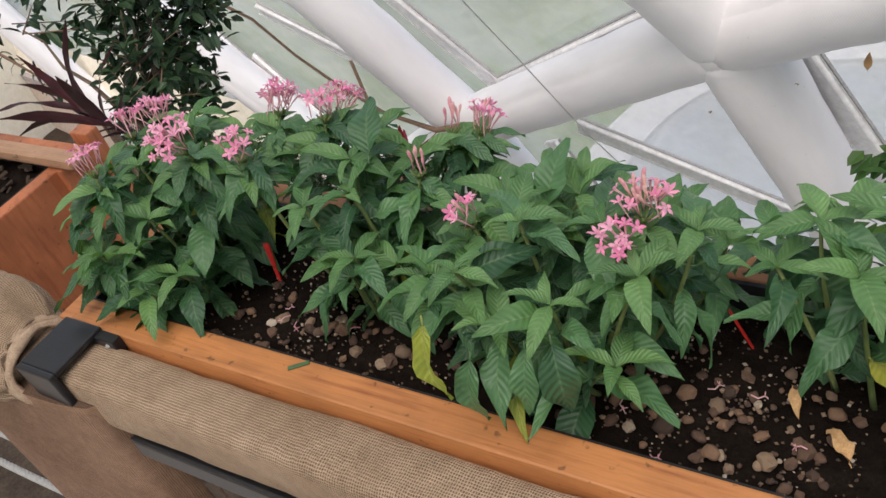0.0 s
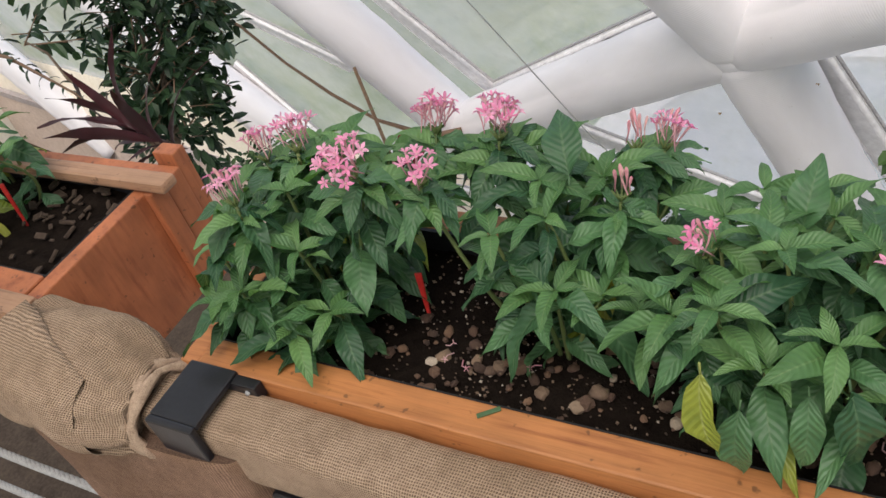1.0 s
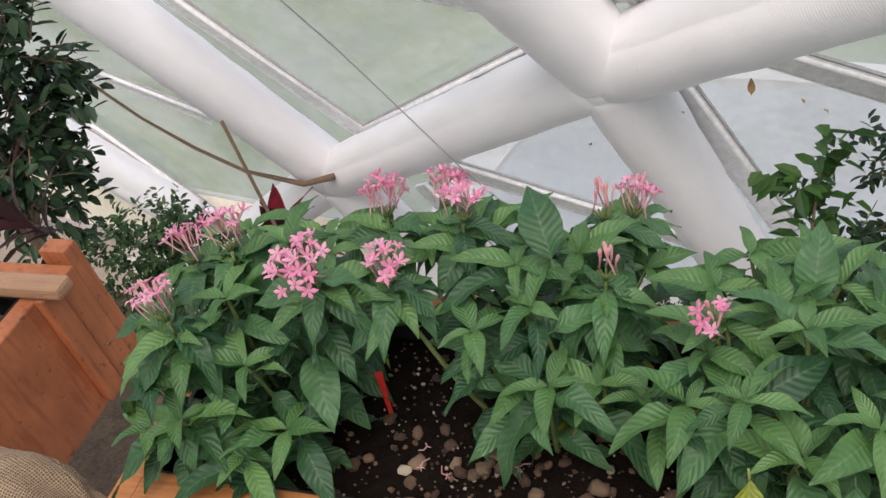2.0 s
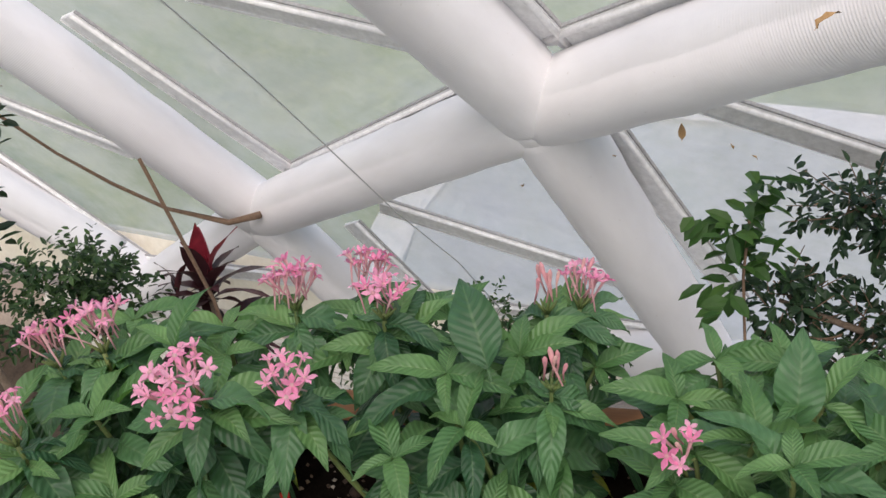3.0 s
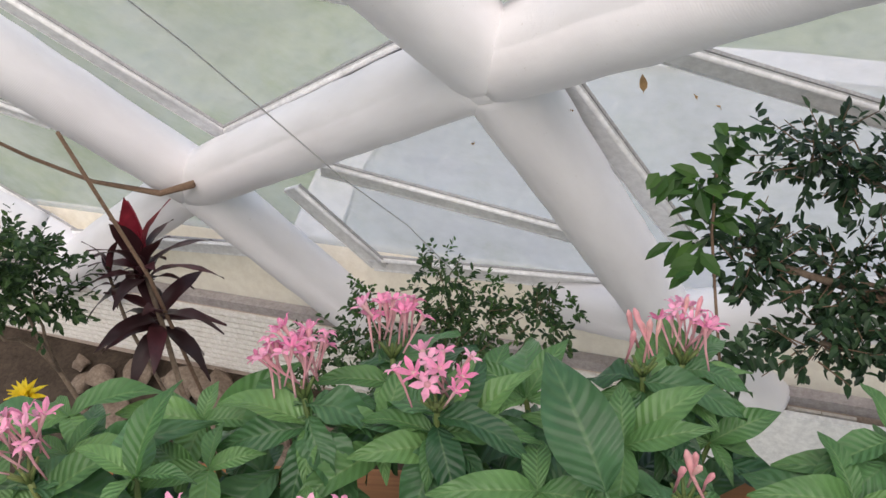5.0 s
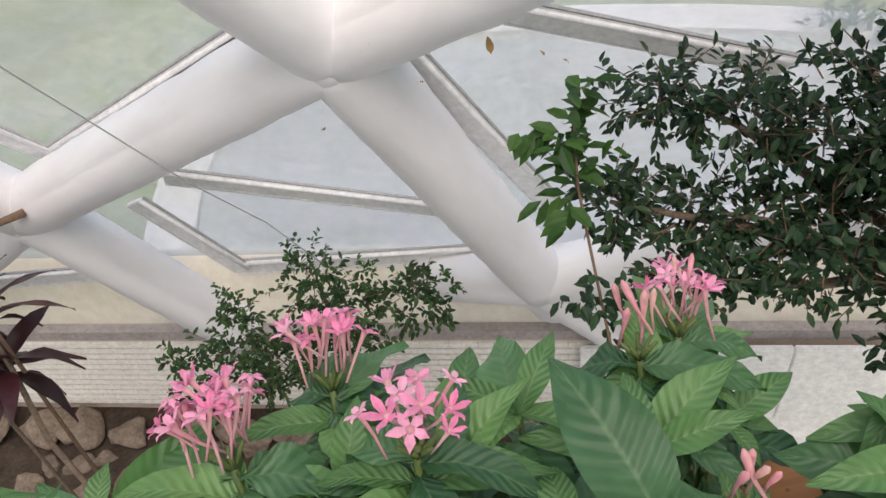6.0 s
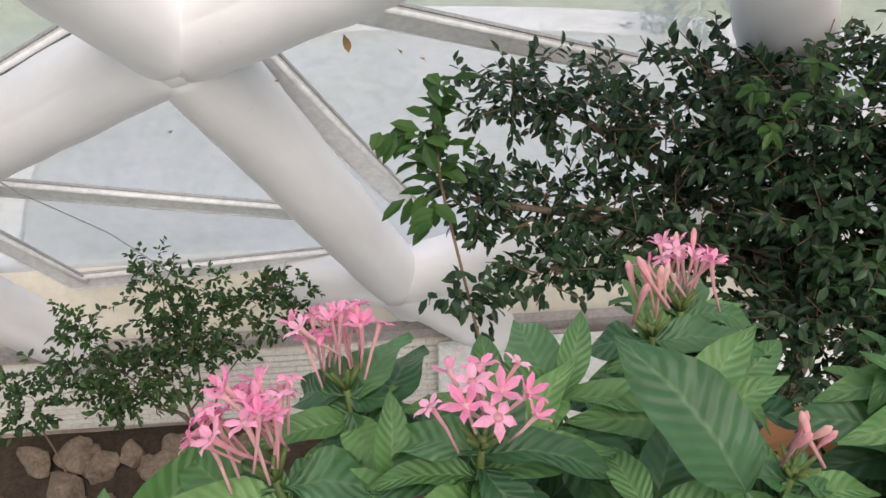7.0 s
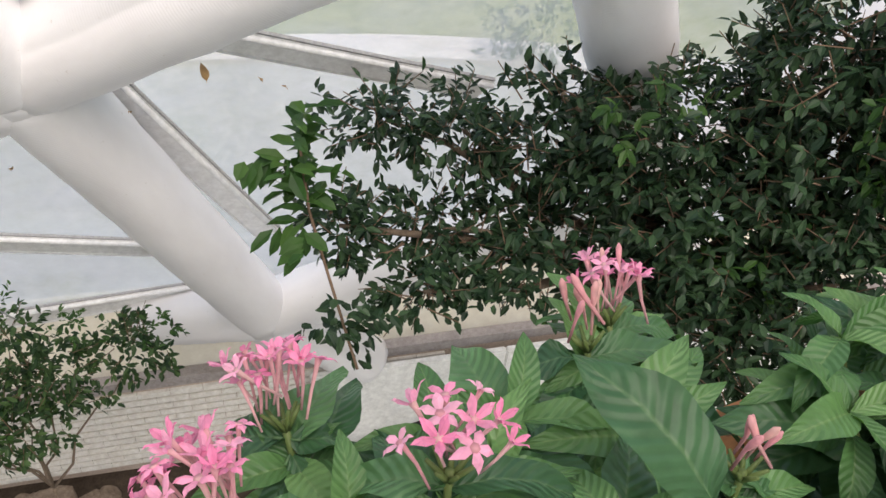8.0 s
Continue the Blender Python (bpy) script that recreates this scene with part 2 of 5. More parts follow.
def film_material():
    m, nt, b = material("white_film")
    v = coords(nt)
    w = nt.nodes.new("ShaderNodeTexWave")
    w.bands_direction = "Z"
    w.inputs["Scale"].default_value = 26.0
    w.inputs["Distortion"].default_value = 0.8
    nt.links.new(v, w.inputs["Vector"])
    big = noise_tex(nt, coords(nt, (1, 1, 0.35)), 4.0, 5)
    col = ramp(nt, big, [(0.3, (0.72, 0.705, 0.71)), (0.7, (0.82, 0.81, 0.82))])
    dirt = ramp(nt, noise_tex(nt, coords(nt), 40.0, 3), [(0.70, (0, 0, 0)), (0.78, (1, 1, 1))])
    col = mix(nt, mix(nt, 0.35, (0, 0, 0), dirt), col, (0.45, 0.40, 0.34))
    nt.links.new(col, b.inputs["Base Color"])
    b.inputs["Roughness"].default_value = 0.42
    b.inputs["Specular IOR Level"].default_value = 0.5
    bump(nt, b, mix(nt, 0.10, big, w.outputs["Fac"]), 0.28, 0.02)
    return m


FILM = film_material()


def glass_material():
    """Algae-filmed glazing: part clear, part a thin milky deposit."""
    m, nt, b = material("filmed_glass")
    out = nt.nodes["Material Output"]
    v = coords(nt)
    n = noise_tex(nt, v, 1.3, 7, 0.62)
    fine = noise_tex(nt, v, 7.0, 5, 0.7)
    col = ramp(nt, n, [(0.32, (0.38, 0.42, 0.35)), (0.5, (0.49, 0.51, 0.48)), (0.62, (0.54, 0.545, 0.54)), (0.75, (0.40, 0.42, 0.39))])
    tr = nt.nodes.new("ShaderNodeBsdfTranslucent")
    df = nt.nodes.new("ShaderNodeBsdfDiffuse")
    for s in (tr, df):
        nt.links.new(col, s.inputs[0])
    deposit = nt.nodes.new("ShaderNodeMixShader")
    deposit.inputs[0].default_value = 0.3
    nt.links.new(tr.outputs[0], deposit.inputs[1])
    nt.links.new(df.outputs[0], deposit.inputs[2])
    clear = nt.nodes.new("ShaderNodeBsdfTransparent")
    clear.inputs[0].default_value = (0.93, 0.96, 0.94, 1)
    amount = nt.nodes.new("ShaderNodeMapRange")
    amount.inputs["To Min"].default_value, amount.inputs["To Max"].default_value = 0.46, 0.80
    nt.links.new(mix(nt, 0.4, n, fine), amount.inputs[0])
    sh = nt.nodes.new("ShaderNodeMixShader")
    nt.links.new(amount.outputs[0], sh.inputs[0])
    nt.links.new(clear.outputs[0], sh.inputs[1])
    nt.links.new(deposit.outputs[0], sh.inputs[2])
    gloss = nt.nodes.new("ShaderNodeBsdfGlossy")
    gloss.inputs["Roughness"].default_value = 0.12
    fres = node(nt, "ShaderNodeFresnel", IOR=1.45)
    top = nt.nodes.new("ShaderNodeMixShader")
    nt.links.new(fres.outputs[0], top.inputs[0])
    nt.links.new(sh.outputs[0], top.inputs[1])
    nt.links.new(gloss.outputs[0], top.inputs[2])
    nt.links.new(top.outputs[0], out.inputs[0])
    return m


GLASS = glass_material()

# ---- builders ----


def mesh_of(bm, name, mat, smooth=True):
    me = bpy.data.meshes.new(name)
    bm.to_mesh(me)
    bm.free()
    me.materials.append(mat)
    if smooth:
        for p in me.polygons:
            p.use_smooth = True
    return me


def part(name, bm, mat, parent, label="", smooth=True):
    ob = new(name, mesh_of(bm, name, mat, smooth))
    ob.parent = parent
    if label:
        tagged(ob, label)
    return ob


def piece(name, me, parent, m):
    ob = new(name, me)
    ob.parent = parent
    ob.matrix_basis = m
    return ob


def thing(name, label, category, group="", kind="", at=(0, 0, 0)):
    ob = new(name)
    ob.empty_display_size = 0.05
    ob.location = at
    return tagged(ob, label, category, group, kind)


def solid(name, bm, mat, label, category, kind="", group="", smooth=True):
    return tagged(new(name, mesh_of(bm, name, mat, smooth)), label, category, group, kind)


def box(bm, lo, hi, bevel=0.0, jitter=0.0):
    size, mid = [h - l for l, h in zip(lo, hi)], [(h + l) / 2 for l, h in zip(lo, hi)]
    vs = bmesh.ops.create_cube(bm, size=1.0, matrix=Matrix.Translation(mid) @ Matrix.Diagonal((*size, 1)))["verts"]
    if bevel:
        es = {e for v in vs for e in v.link_edges}
        bmesh.ops.bevel(bm, geom=list(es), offset=bevel, segments=2, affect="EDGES", profile=0.6)
    return bm


def beam(bm, a, b, width, height, bevel=0.0, up=(0, 0, 1)):
    """A bar of rectangular section from a to b."""
    a, b = Vector(a), Vector(b)
    d = (b - a).normalized()
    s = d.cross(Vector(up)).normalized()
    u = s.cross(d)
    m = Matrix((s, d, u)).transposed().to_4x4()
    m.translation = (a + b) / 2
    vs = bmesh.ops.create_cube(bm, size=1.0, matrix=m @ Matrix.Diagonal((width, (b - a).length, height, 1)))["verts"]
    if bevel:
        bmesh.ops.bevel(bm, geom=list({e for v in vs for e in v.link_edges}), offset=bevel, segments=2, affect="EDGES")
    return bm


def tube(bm, points, radii, sides=8, lump=0.0, seed=0.0, cap=True):
    """A round stem through points with a radius at each."""
    points = [Vector(p) for p in points]
    rings = []
    side = None
    for i, p in enumerate(points):
        d = (points[min(i + 1, len(points) - 1)] - points[max(i - 1, 0)]).normalized()
        if side is None:
            side = d.orthogonal().normalized()
        side = (side - d * side.dot(d)).normalized()
        up = d.cross(side)
        ring = []
        for k in range(sides):
            a = 2 * math.pi * k / sides
            o = side * math.cos(a) + up * math.sin(a)
            r = radii[i]
            if lump:
                r *= 1 + lump * noise.noise((p + o * radii[i]) * (1.2 / radii[i]) + Vector((seed, 0, 0)))
            ring.append(bm.verts.new(p + o * r))
        rings.append(ring)
    for r0, r1 in zip(rings, rings[1:]):
        for k in range(sides):
            bm.faces.new((r0[k], r0[(k + 1) % sides], r1[(k + 1) % sides], r1[k]))
    if cap:
        bm.faces.new(rings[0][::-1])
        bm.faces.new(rings[-1])
    return bm


def between(a, b, n, sag=0.0, wob=0.0, seed=0):
    a, b, rnd, out = Vector(a), Vector(b), random.Random(seed), []
    for i in range(n + 1):
        t = i / n
        w = Vector([rnd.uniform(-wob, wob) for _ in range(3)]) if 0 < i < n else Vector()
        out.append(a.lerp(b, t) + w - Vector((0, 0, sag * 4 * t * (1 - t))))
    return out


def leaf_bm(length, width, fold=0.25, droop=0.25, wave=0.04, seed=0, rows=8, cols=4, tip=1.0, base=0.9):
    """One leaf from its stalk at the origin along +y, its face up."""
    rnd = random.Random(seed)
    bm = bmesh.new()
    uv = bm.loops.layers.uv.new("UVMap")
    ph = rnd.uniform(0, 6)
    grid = []
    for i in range(rows + 1):
        t = i / rows
        half = width / 2 * math.sin(math.pi * t ** base) ** 0.85 * (1 - 0.25 * t * tip)
        if i in (0, rows):
            half = width * 0.02
        line = []
        for j in range(cols + 1):
            s = 2 * j / cols - 1
            x = s * half
            y = length * t - abs(s) * half * 0.1
            z = abs(s) * half * fold + 0.10 * length * math.sin(math.pi * t) - droop * length * t * t + wave * length * math.sin(ph + 11 * t + 2 * s) * abs(s) ** 1.5
            x += 0.05 * length * math.sin(ph) * t * t
            z += 0.012 * length * math.cos(t * 42) * (1 - abs(s)) * (1 if 0 < i < rows else 0)
            line.append((bm.verts.new((x, y, z)), s, t))
        grid.append(line)
    for a, b in zip(grid, grid[1:]):
        for j in range(cols):
            q = (a[j], a[j + 1], b[j + 1], b[j])
            f = bm.faces.new([v[0] for v in q])
            for loop, v in zip(f.loops, q):
                loop[uv].uv = (v[1], v[2])
    tube(bm, [(0, -0.12 * length, 0.0), (0, 0, 0)], [width * 0.03] * 2, 5)
    return bm


def aim(p, azimuth, elevation, twist=0.0, scale=1.0):
    """The pose at p whose +y points along azimuth (degrees from +x) and elevation, its face up."""
    return Matrix.Translation(p) @ Euler((0, 0, radians(azimuth - 90))).to_matrix().to_4x4() @ Euler((radians(elevation), radians(twist), 0)).to_matrix().to_4x4() @ Matrix.Scale(scale, 4)


# ---- the dome wall: one curved skin that leans in over the walkway ----


def skin(x, z, off=0.0):
    s = 4.2 - 0.075 * max(z + 4, 0) ** 2 if z < 5.2 else 4.2 - 0.075 * 9.2 ** 2
    return Vector((x, s + off - 0.2 * x, z))


bm = bmesh.new()
xs, zs = [-16 + i * 1.0 for i in range(33)], [-3.0 + 0.35 * i for i in range(24)]
grid = [[bm.verts.new(skin(x, z, 0.26)) for x in xs] for z in zs]
for a, b in zip(grid, grid[1:]):
    for k in range(len(xs) - 1):
        bm.faces.new((a[k], a[k + 1], b[k + 1], b[k]))
glazing = solid("window_1", bm, GLASS, "algae-filmed translucent greenhouse glazing leaning in overhead", "glazing", "structure")
glazing.visible_shadow = False

J1, J2, J3, J4 = (-2.80, 4.44, -1.96), (-0.38, 3.28, -0.36), (0.62, 3.99, -3.02), (3.1, 3.25, -1.95)
TUBES = [
    (J1, (-4.25, 3.42, 1.15)), (J1, J2), (J2, (-1.35, 2.32, 1.55)), (J2, (1.98, 1.84, 1.22)), (J2, J3),
    (J1, (-5.2, 5.25, -3.8)), (J1, (-1.85, 4.62, -3.8)), (J3, (0.76, 4.09, -3.39)), (J3, J4), (J3, (-0.18, 4.40, -3.22)), (J4, (1.55, 2.35, 0.65)),
    (J4, (4.6, 2.2, 0.6)), (J3, (1.4, 3.95, -3.9)), (J4, (4.4, 3.2, -3.8)), ((-7.5, 4.85, -0.4), (-5.1, 5.2, -3.15)), ((-12.6, 6.3, -1.5), (-10.5, 6.4, -4.4)), ((-5.1, 5.2, -3.15), (-4.5, 5.2, -3.9)),
]
for i, (a, b) in enumerate(TUBES):
    bm = bmesh.new()
    n = 26
    pts = between(a, b, n)
    axis = (Vector(b) - Vector(a))
    m = axis.to_track_quat("Z", "Y").to_matrix().to_4x4()
    m.translation = Vector(a)
    inv = m.inverted()
    tube(bm, [inv @ p for p in pts], [0.215 + 0.006 * noise.noise(Vector((i * 3.1, k * 0.7, 0))) for k in range(n + 1)], 36, 0.025, i * 2.0)
    ob = solid("roof_tube", bm, FILM, "thick white film-wrapped tubular roof strut", "strut", "structure", "roof struts")
    ob.matrix_world = m
for p in (J1, J2, J3, J4):
    bm = bmesh.new()
    bmesh.ops.create_uvsphere(bm, u_segments=36, v_segments=20, radius=0.219)
    for v in bm.verts:
        v.co *= 1 + 0.03 * noise.noise(v.co * 6 + Vector(p))
    ob = solid("roof_node", bm, FILM, "white film-wrapped joint where roof struts meet", "joint", "structure", "roof joints")
    ob.location = p

BARS = [
    ((-3.23, 3.86, 0.01), (-2.42, 4.46, -1.56)), ((-2.42, 4.46, -1.56), (-0.77, 3.62, -0.43)),
    ((-2.19, 3.49, 0.28), (-1.03, 3.45, -0.04)), ((-0.62, 2.88, 0.71), (-0.27, 3.28, 0.0)),
    ((-0.27, 3.28, 0.0), (0.6, 2.75, 0.55)), ((-0.12, 3.54, -0.53), (0.72, 4.06, -2.31)),
    ((0.30, 3.36, -0.33), (1.8, 3.35, -0.93)), ((-1.80, 4.43, -1.84), (0.25, 4.19, -2.42)),
    ((-2.14, 4.59, -2.15), (-1.64, 4.68, -3.09)), ((-1.71, 4.7, -3.08), (0.6, 4.24, -2.92)),
    ((-4.8, 5.30, -3.28), (-2.70, 4.94, -3.16)), ((-4.95, 4.76, -1.08), (-3.98, 4.78, -1.60)),
    ((-5.9, 5.3, -1.95), (-4.7, 5.35, -3.45)), ((-6.4, 5.2, -1.4), (-5.5, 5.45, -2.9)),
]
for a, b in BARS:
    a, b = Vector(a), Vector(b)
    n = Vector((0.196, 1.0, 0.15 * max((a.z + b.z) / 2 + 4, 0))).normalized()
    d = (b - a).normalized()
    s = d.cross(n).normalized()
    if s.z < 0:
        s = -s
    bar = thing("glazing_bar", "off-white aluminium glazing bar with dark gasket lines", "glazing bar", "glazing bars", "structure")
    bm = bmesh.new()
    beam(bm, a - n * 0.03, b - n * 0.03, 0.17, 0.03, 0.005, n)
    part("rail", bm, ALUMINIUM, bar, smooth=False)
    bm = bmesh.new()
    beam(bm, a + s * 0.090 - n * 0.026, b + s * 0.090 - n * 0.026, 0.012, 0.018, 0.0, n)
    part("gasket", bm, GASKET, bar, smooth=False)
    bm = bmesh.new()
    tube(bm, [a + s * 0.064 - n * 0.050, b + s * 0.064 - n * 0.050], [0.016] * 2, 12)
    part("ridge", bm, ALUMINIUM, bar)
    bm = bmesh.new()
    beam(bm, a - s * 0.078 - n * 0.048, b - s * 0.078 - n * 0.048, 0.014, 0.012, 0.003, n)
    part("lip", bm, ALUMINIUM, bar, smooth=False)

# base of the dome: cream upstand, stone kerb, pale block wall, planting bed


def strip(bm, z0, z1, off0, off1, x0=-14.0, x1=12.0, depth=0.25):
    n = 26
    rows = []
    for i in range(n + 1):
        x = x0 + (x1 - x0) * i / n
        rows.append([bm.verts.new((x, 4.2 - 0.2 * x + o, z)) for z, o in ((z0, off0), (z1, off1), (z1, off1 + depth), (z0, off0 + depth))])
    for a, b in zip(rows, rows[1:]):
        for k in range(4):
            bm.faces.new((a[k], b[k], b[(k + 1) % 4], a[(k + 1) % 4]))
    bm.faces.new(rows[0])
    bm.faces.new(rows[-1][::-1])
    return bm


solid("wall_north", strip(bmesh.new(), -3.75, -3.02, 0.08, 0.25, depth=0.03), CREAM, "cream milky panels below the glazing", "wall", "structure", smooth=False).visible_shadow = False
solid("trim", strip(bmesh.new(), -3.86, -3.75, -0.015, -0.015, depth=0.3), KERB, "weathered grey stone kerb capping the block wall", "kerb", "structure", smooth=False)
block_wall = solid("wall_north_low", strip(bmesh.new(), -5.0, -3.86, 0.0, 0.0), GROOVE, "low pale block wall with ribbed courses under the kerb", "wall", "structure", smooth=False)
bm = bmesh.new()
for row in range(12):
    z = -4.83 + row * 0.082
    for k in range(36):
        x = -6.6 + k * 0.24 + (row % 2) * 0.11
        y = 4.2 - 0.2 * x
        beam(bm, (x - 0.117, y + 0.0234 - 0.012, z), (x + 0.117, y - 0.0234 - 0.012, z), 0.03, 0.060)
blocks = part("course_blocks", bm, BLOCK, block_wall, smooth=False)
tagged(blocks, kind="stuff")

bm = bmesh.new()
n = 40
g = [[bm.verts.new((-14 + 0.7 * i, -4 + (8.3 - 0.2 * (-14 + 0.7 * i)) * j / 35, -4.95 + 0.12 * noise.noise(Vector((i * 0.4, j * 0.3, 0))))) for i in range(n + 1)] for j in range(36)]
for a, b in zip(g, g[1:]):
    for i in range(n):
        bm.faces.new((a[i], a[i + 1], b[i + 1], b[i]))
solid("floor", bm, BED, "dark planting bed soil inside the dome", "planting bed", "structure")

bm = bmesh.new()
bmesh.ops.create_grid(bm, x_segments=8, y_segments=8, size=900)
ob = solid("ground", bm, GRASS, "lawn outside the dome reaching to the horizon", "lawn", "structure")
ob.location = (0, 0, -5.15)

# a grey concrete apron outside the glazing, edged by a curved pale kerb; the lawn lies beyond
EDGE = [(-2.95, 5.6), (-2.95, 7.2), (-2.85, 8.6), (-2.35, 9.7), (-1.35, 10.45), (-0.1, 10.7), (1.5, 10.45), (3.4, 9.95), (5.4, 9.2), (8.5, 7.6), (13.0, 4.8)]


def smooth_line(pts, n=8):
    """Points of a curve that glides through pts."""
    q = [Vector((*p, 0)) for p in pts]
    q = [2 * q[0] - q[1]] + q + [2 * q[-1] - q[-2]]
    out = []
    for a, b, c, d in zip(q, q[1:], q[2:], q[3:]):
        for k in range(n):
            t = k / n
            out.append(0.5 * (2 * b + (c - a) * t + (2 * a - 5 * b + 4 * c - d) * t * t + (3 * b - a - 3 * c + d) * t ** 3))
    return out + [q[-2]]


edge = smooth_line(EDGE)
bm = bmesh.new()
rows = []
for i, p in enumerate(edge):
    d = (edge[min(i + 1, len(edge) - 1)] - edge[max(i - 1, 0)]).normalized()
    o = Vector((-d.y, d.x, 0)) * 0.62
    rows.append([bm.verts.new((q.x, q.y, z)) for q, z in ((p, -5.14), (p, -5.05), (p + o, -5.05), (p + o, -5.14))])
for a, b in zip(rows, rows[1:]):
    for k in range(3):
        bm.faces.new((a[k], a[k + 1], b[k + 1], b[k]))
solid("kerb_outside", bm, PALE_STONE, "curved pale stone edging between concrete and lawn", "kerb", "structure", smooth=False)
bm = bmesh.new()
inner = [bm.verts.new((p.x, 4.75 - 0.2 * p.x, -5.12)) for p in edge]
outer = [bm.verts.new((p.x, p.y, -5.12)) for p in edge]
for k in range(len(edge) - 1):
    if (edge[k + 1] - edge[k]).x > 0.01:
        bm.faces.new((inner[k], inner[k + 1], outer[k + 1], outer[k]))
solid("pavement_outside", bm, CONCRETE, "grey concrete apron outside the dome", "paving", "structure", smooth=False)
# Out-of-view pale slab, added to throw light up onto the leaning wall.
bm = bmesh.new()
box(bm, (-13.9, -3.9, -4.95), (13.9, -0.4, -4.72))
solid("bounce_slab", bm, BOUNCE_PALE, "unseen pale slab under the walkway, added to bounce light", "paving", "structure", smooth=False)

# walkway floor and the wall behind it
bm = bmesh.new()
for k in range(11):
    box(bm, (-6.0, -2.2 + 0.15 * k, -0.06), (6.0, -2.2 + 0.15 * k + 0.143, 0.0))
solid("floor_walkway", bm, DECK, "raised timber walkway boards behind the railing", "walkway", "structure", smooth=False)
bm = bmesh.new()
box(bm, (-14, -4.2, -5.0), (14, -4.0, 5.0))
ob = solid("window_2", bm, GLASS, "translucent glazing behind the walkway", "glazing", "structure", smooth=False)
ob.visible_shadow = False
bm = bmesh.new()
box(bm, (-14.2, -4.2, -3.0), (-14.0, 8.0, 5.0))
box(bm, (14.0, -4.2, -3.0), (14.2, 3.0, 5.0))
ob = solid("window_3", bm, GLASS, "translucent glazing closing both ends of the dome", "glazing", "structure", smooth=False)
ob.visible_shadow = False
bm = bmesh.new()
box(bm, (-14.3, -4.2, -5.1), (-13.95, 8.0, -3.0))
box(bm, (13.95, -4.2, -5.1), (14.3, 3.0, -3.0))
solid("wall_ends", bm, CREAM, "cream rendered low walls at the dome ends", "wall", "structure", smooth=False)
bm = bmesh.new()
box(bm, (-14, -4.2, 5.06), (14, 2.0, 5.10))
ob = solid("ceiling", bm, GLASS, "translucent glazed crown of the dome overhead", "ceiling", "structure", smooth=False)
ob.visible_shadow = False

# ---- railing ----
railing = thing("railing", "burlap-wrapped handrail with steel wire ropes below", "railing", kind="")


def cloth_loft(bm, rings, lengths, close=True):
    """A skin over closed rings, laid out in metres along and round."""
    uv = bm.loops.layers.uv.new("UVMap")
    m = len(rings[0])
    mid = rings[len(rings) // 2]
    girth = [0.0]
    for k in range(m):
        girth.append(girth[-1] + (mid[(k + 1) % m].co - mid[k].co).length)
    for i, (a, b) in enumerate(zip(rings, rings[1:])):
        for k in range(m):
            f = bm.faces.new((a[k], b[k], b[(k + 1) % m], a[(k + 1) % m]))
            for loop, st in zip(f.loops, ((lengths[i], girth[k]), (lengths[i + 1], girth[k]), (lengths[i + 1], girth[k + 1]), (lengths[i], girth[k + 1]))):
                loop[uv].uv = st
    if close:
        bm.faces.new(rings[0])
        bm.faces.new(rings[-1][::-1])
    return bm


def wrapped_bar(bm, x0, x1, y0, y1, z0, z1, seed, n=120):
    """A square bar under loose cloth, along x."""
    rings, lengths = [], []
    r = 0.018
    prof = []
    for cx, cy, a0 in ((y1 - r, z1 - r, 0), (y0 + r, z1 - r, 90), (y0 + r, z0 + r, 180), (y1 - r, z0 + r, 270)):
        for k in range(5):
            a = radians(a0 + k * 22.5)
            prof.append((cx + r * math.cos(a), cy + r * math.sin(a)))
    for i in range(n + 1):
        x = x0 + (x1 - x0) * i / n
        ring = []
        for y, z in prof:
            p = Vector((x * 9, y * 22, z * 22 + seed))
            d = 0.003 * noise.noise(p) + 0.002 * noise.noise(p * 3.1)
            cy, cz = (y0 + y1) / 2, (z0 + z1) / 2
            o = Vector((0, y - cy, z - cz)).normalized()
            ring.append(bm.verts.new(Vector((x, y, z)) + o * d))
        rings.append(ring)
        lengths.append(x)
    return cloth_loft(bm, rings, lengths)


part("handrail", wrapped_bar(bmesh.new(), -0.42, 1.6, -0.110, -0.036, 0.995, 1.090, 1.0), BURLAP, railing, "handrail wrapped in coarse tan burlap")
part("handrail", wrapped_bar(bmesh.new(), -2.2, -0.58, -0.110, -0.036, 1.015, 1.105, 5.0), BURLAP, railing, "handrail wrapped in coarse tan burlap")

bm = bmesh.new()
rings, lengths = [], []
for i in range(73):
    x = -0.17 + 0.305 * i / 72
    u = (x + 0.17) / 0.305
    swell = min(1.0, 0.35 + 2.6 * u) if u < 0.25 else 1.0
    swell *= 1 - 0.36 * max(0.0, (x - 0.04) / 0.095) ** 1.4
    ring = []
    for k in range(64):
        a = 2 * math.pi * k / 64
        c, sn = math.cos(a), math.sin(a)
        q = Vector((x * 7, c * 0.9, sn * 0.9 + 3.0))
        f = 1 + 0.12 * noise.noise(q) + 0.02 * noise.noise(q * 4)
        fold = math.sin(a * 2.0 + x * 16 + 2.2 * noise.noise(q * 0.7))
        f -= 0.11 * (max(0.0, fold - 0.8) / 0.2) ** 1.5
        f += 0.06 * max(0.0, (x - 0.03) / 0.10) * math.sin(a * 11 + 3 * noise.noise(q * 2))
        ring.append(bm.verts.new((x + 0.006 * fold, math.copysign(abs(c) ** 0.8, c) * 0.086 * f * swell, math.copysign(abs(sn) ** 0.8, sn) * 0.080 * f * swell)))
    rings.append(ring)
    lengths.append(x)
cloth_loft(bm, rings, lengths)
ob = part("cloth_wrap", bm, BURLAP, railing, "bunched burlap folded over the post top")
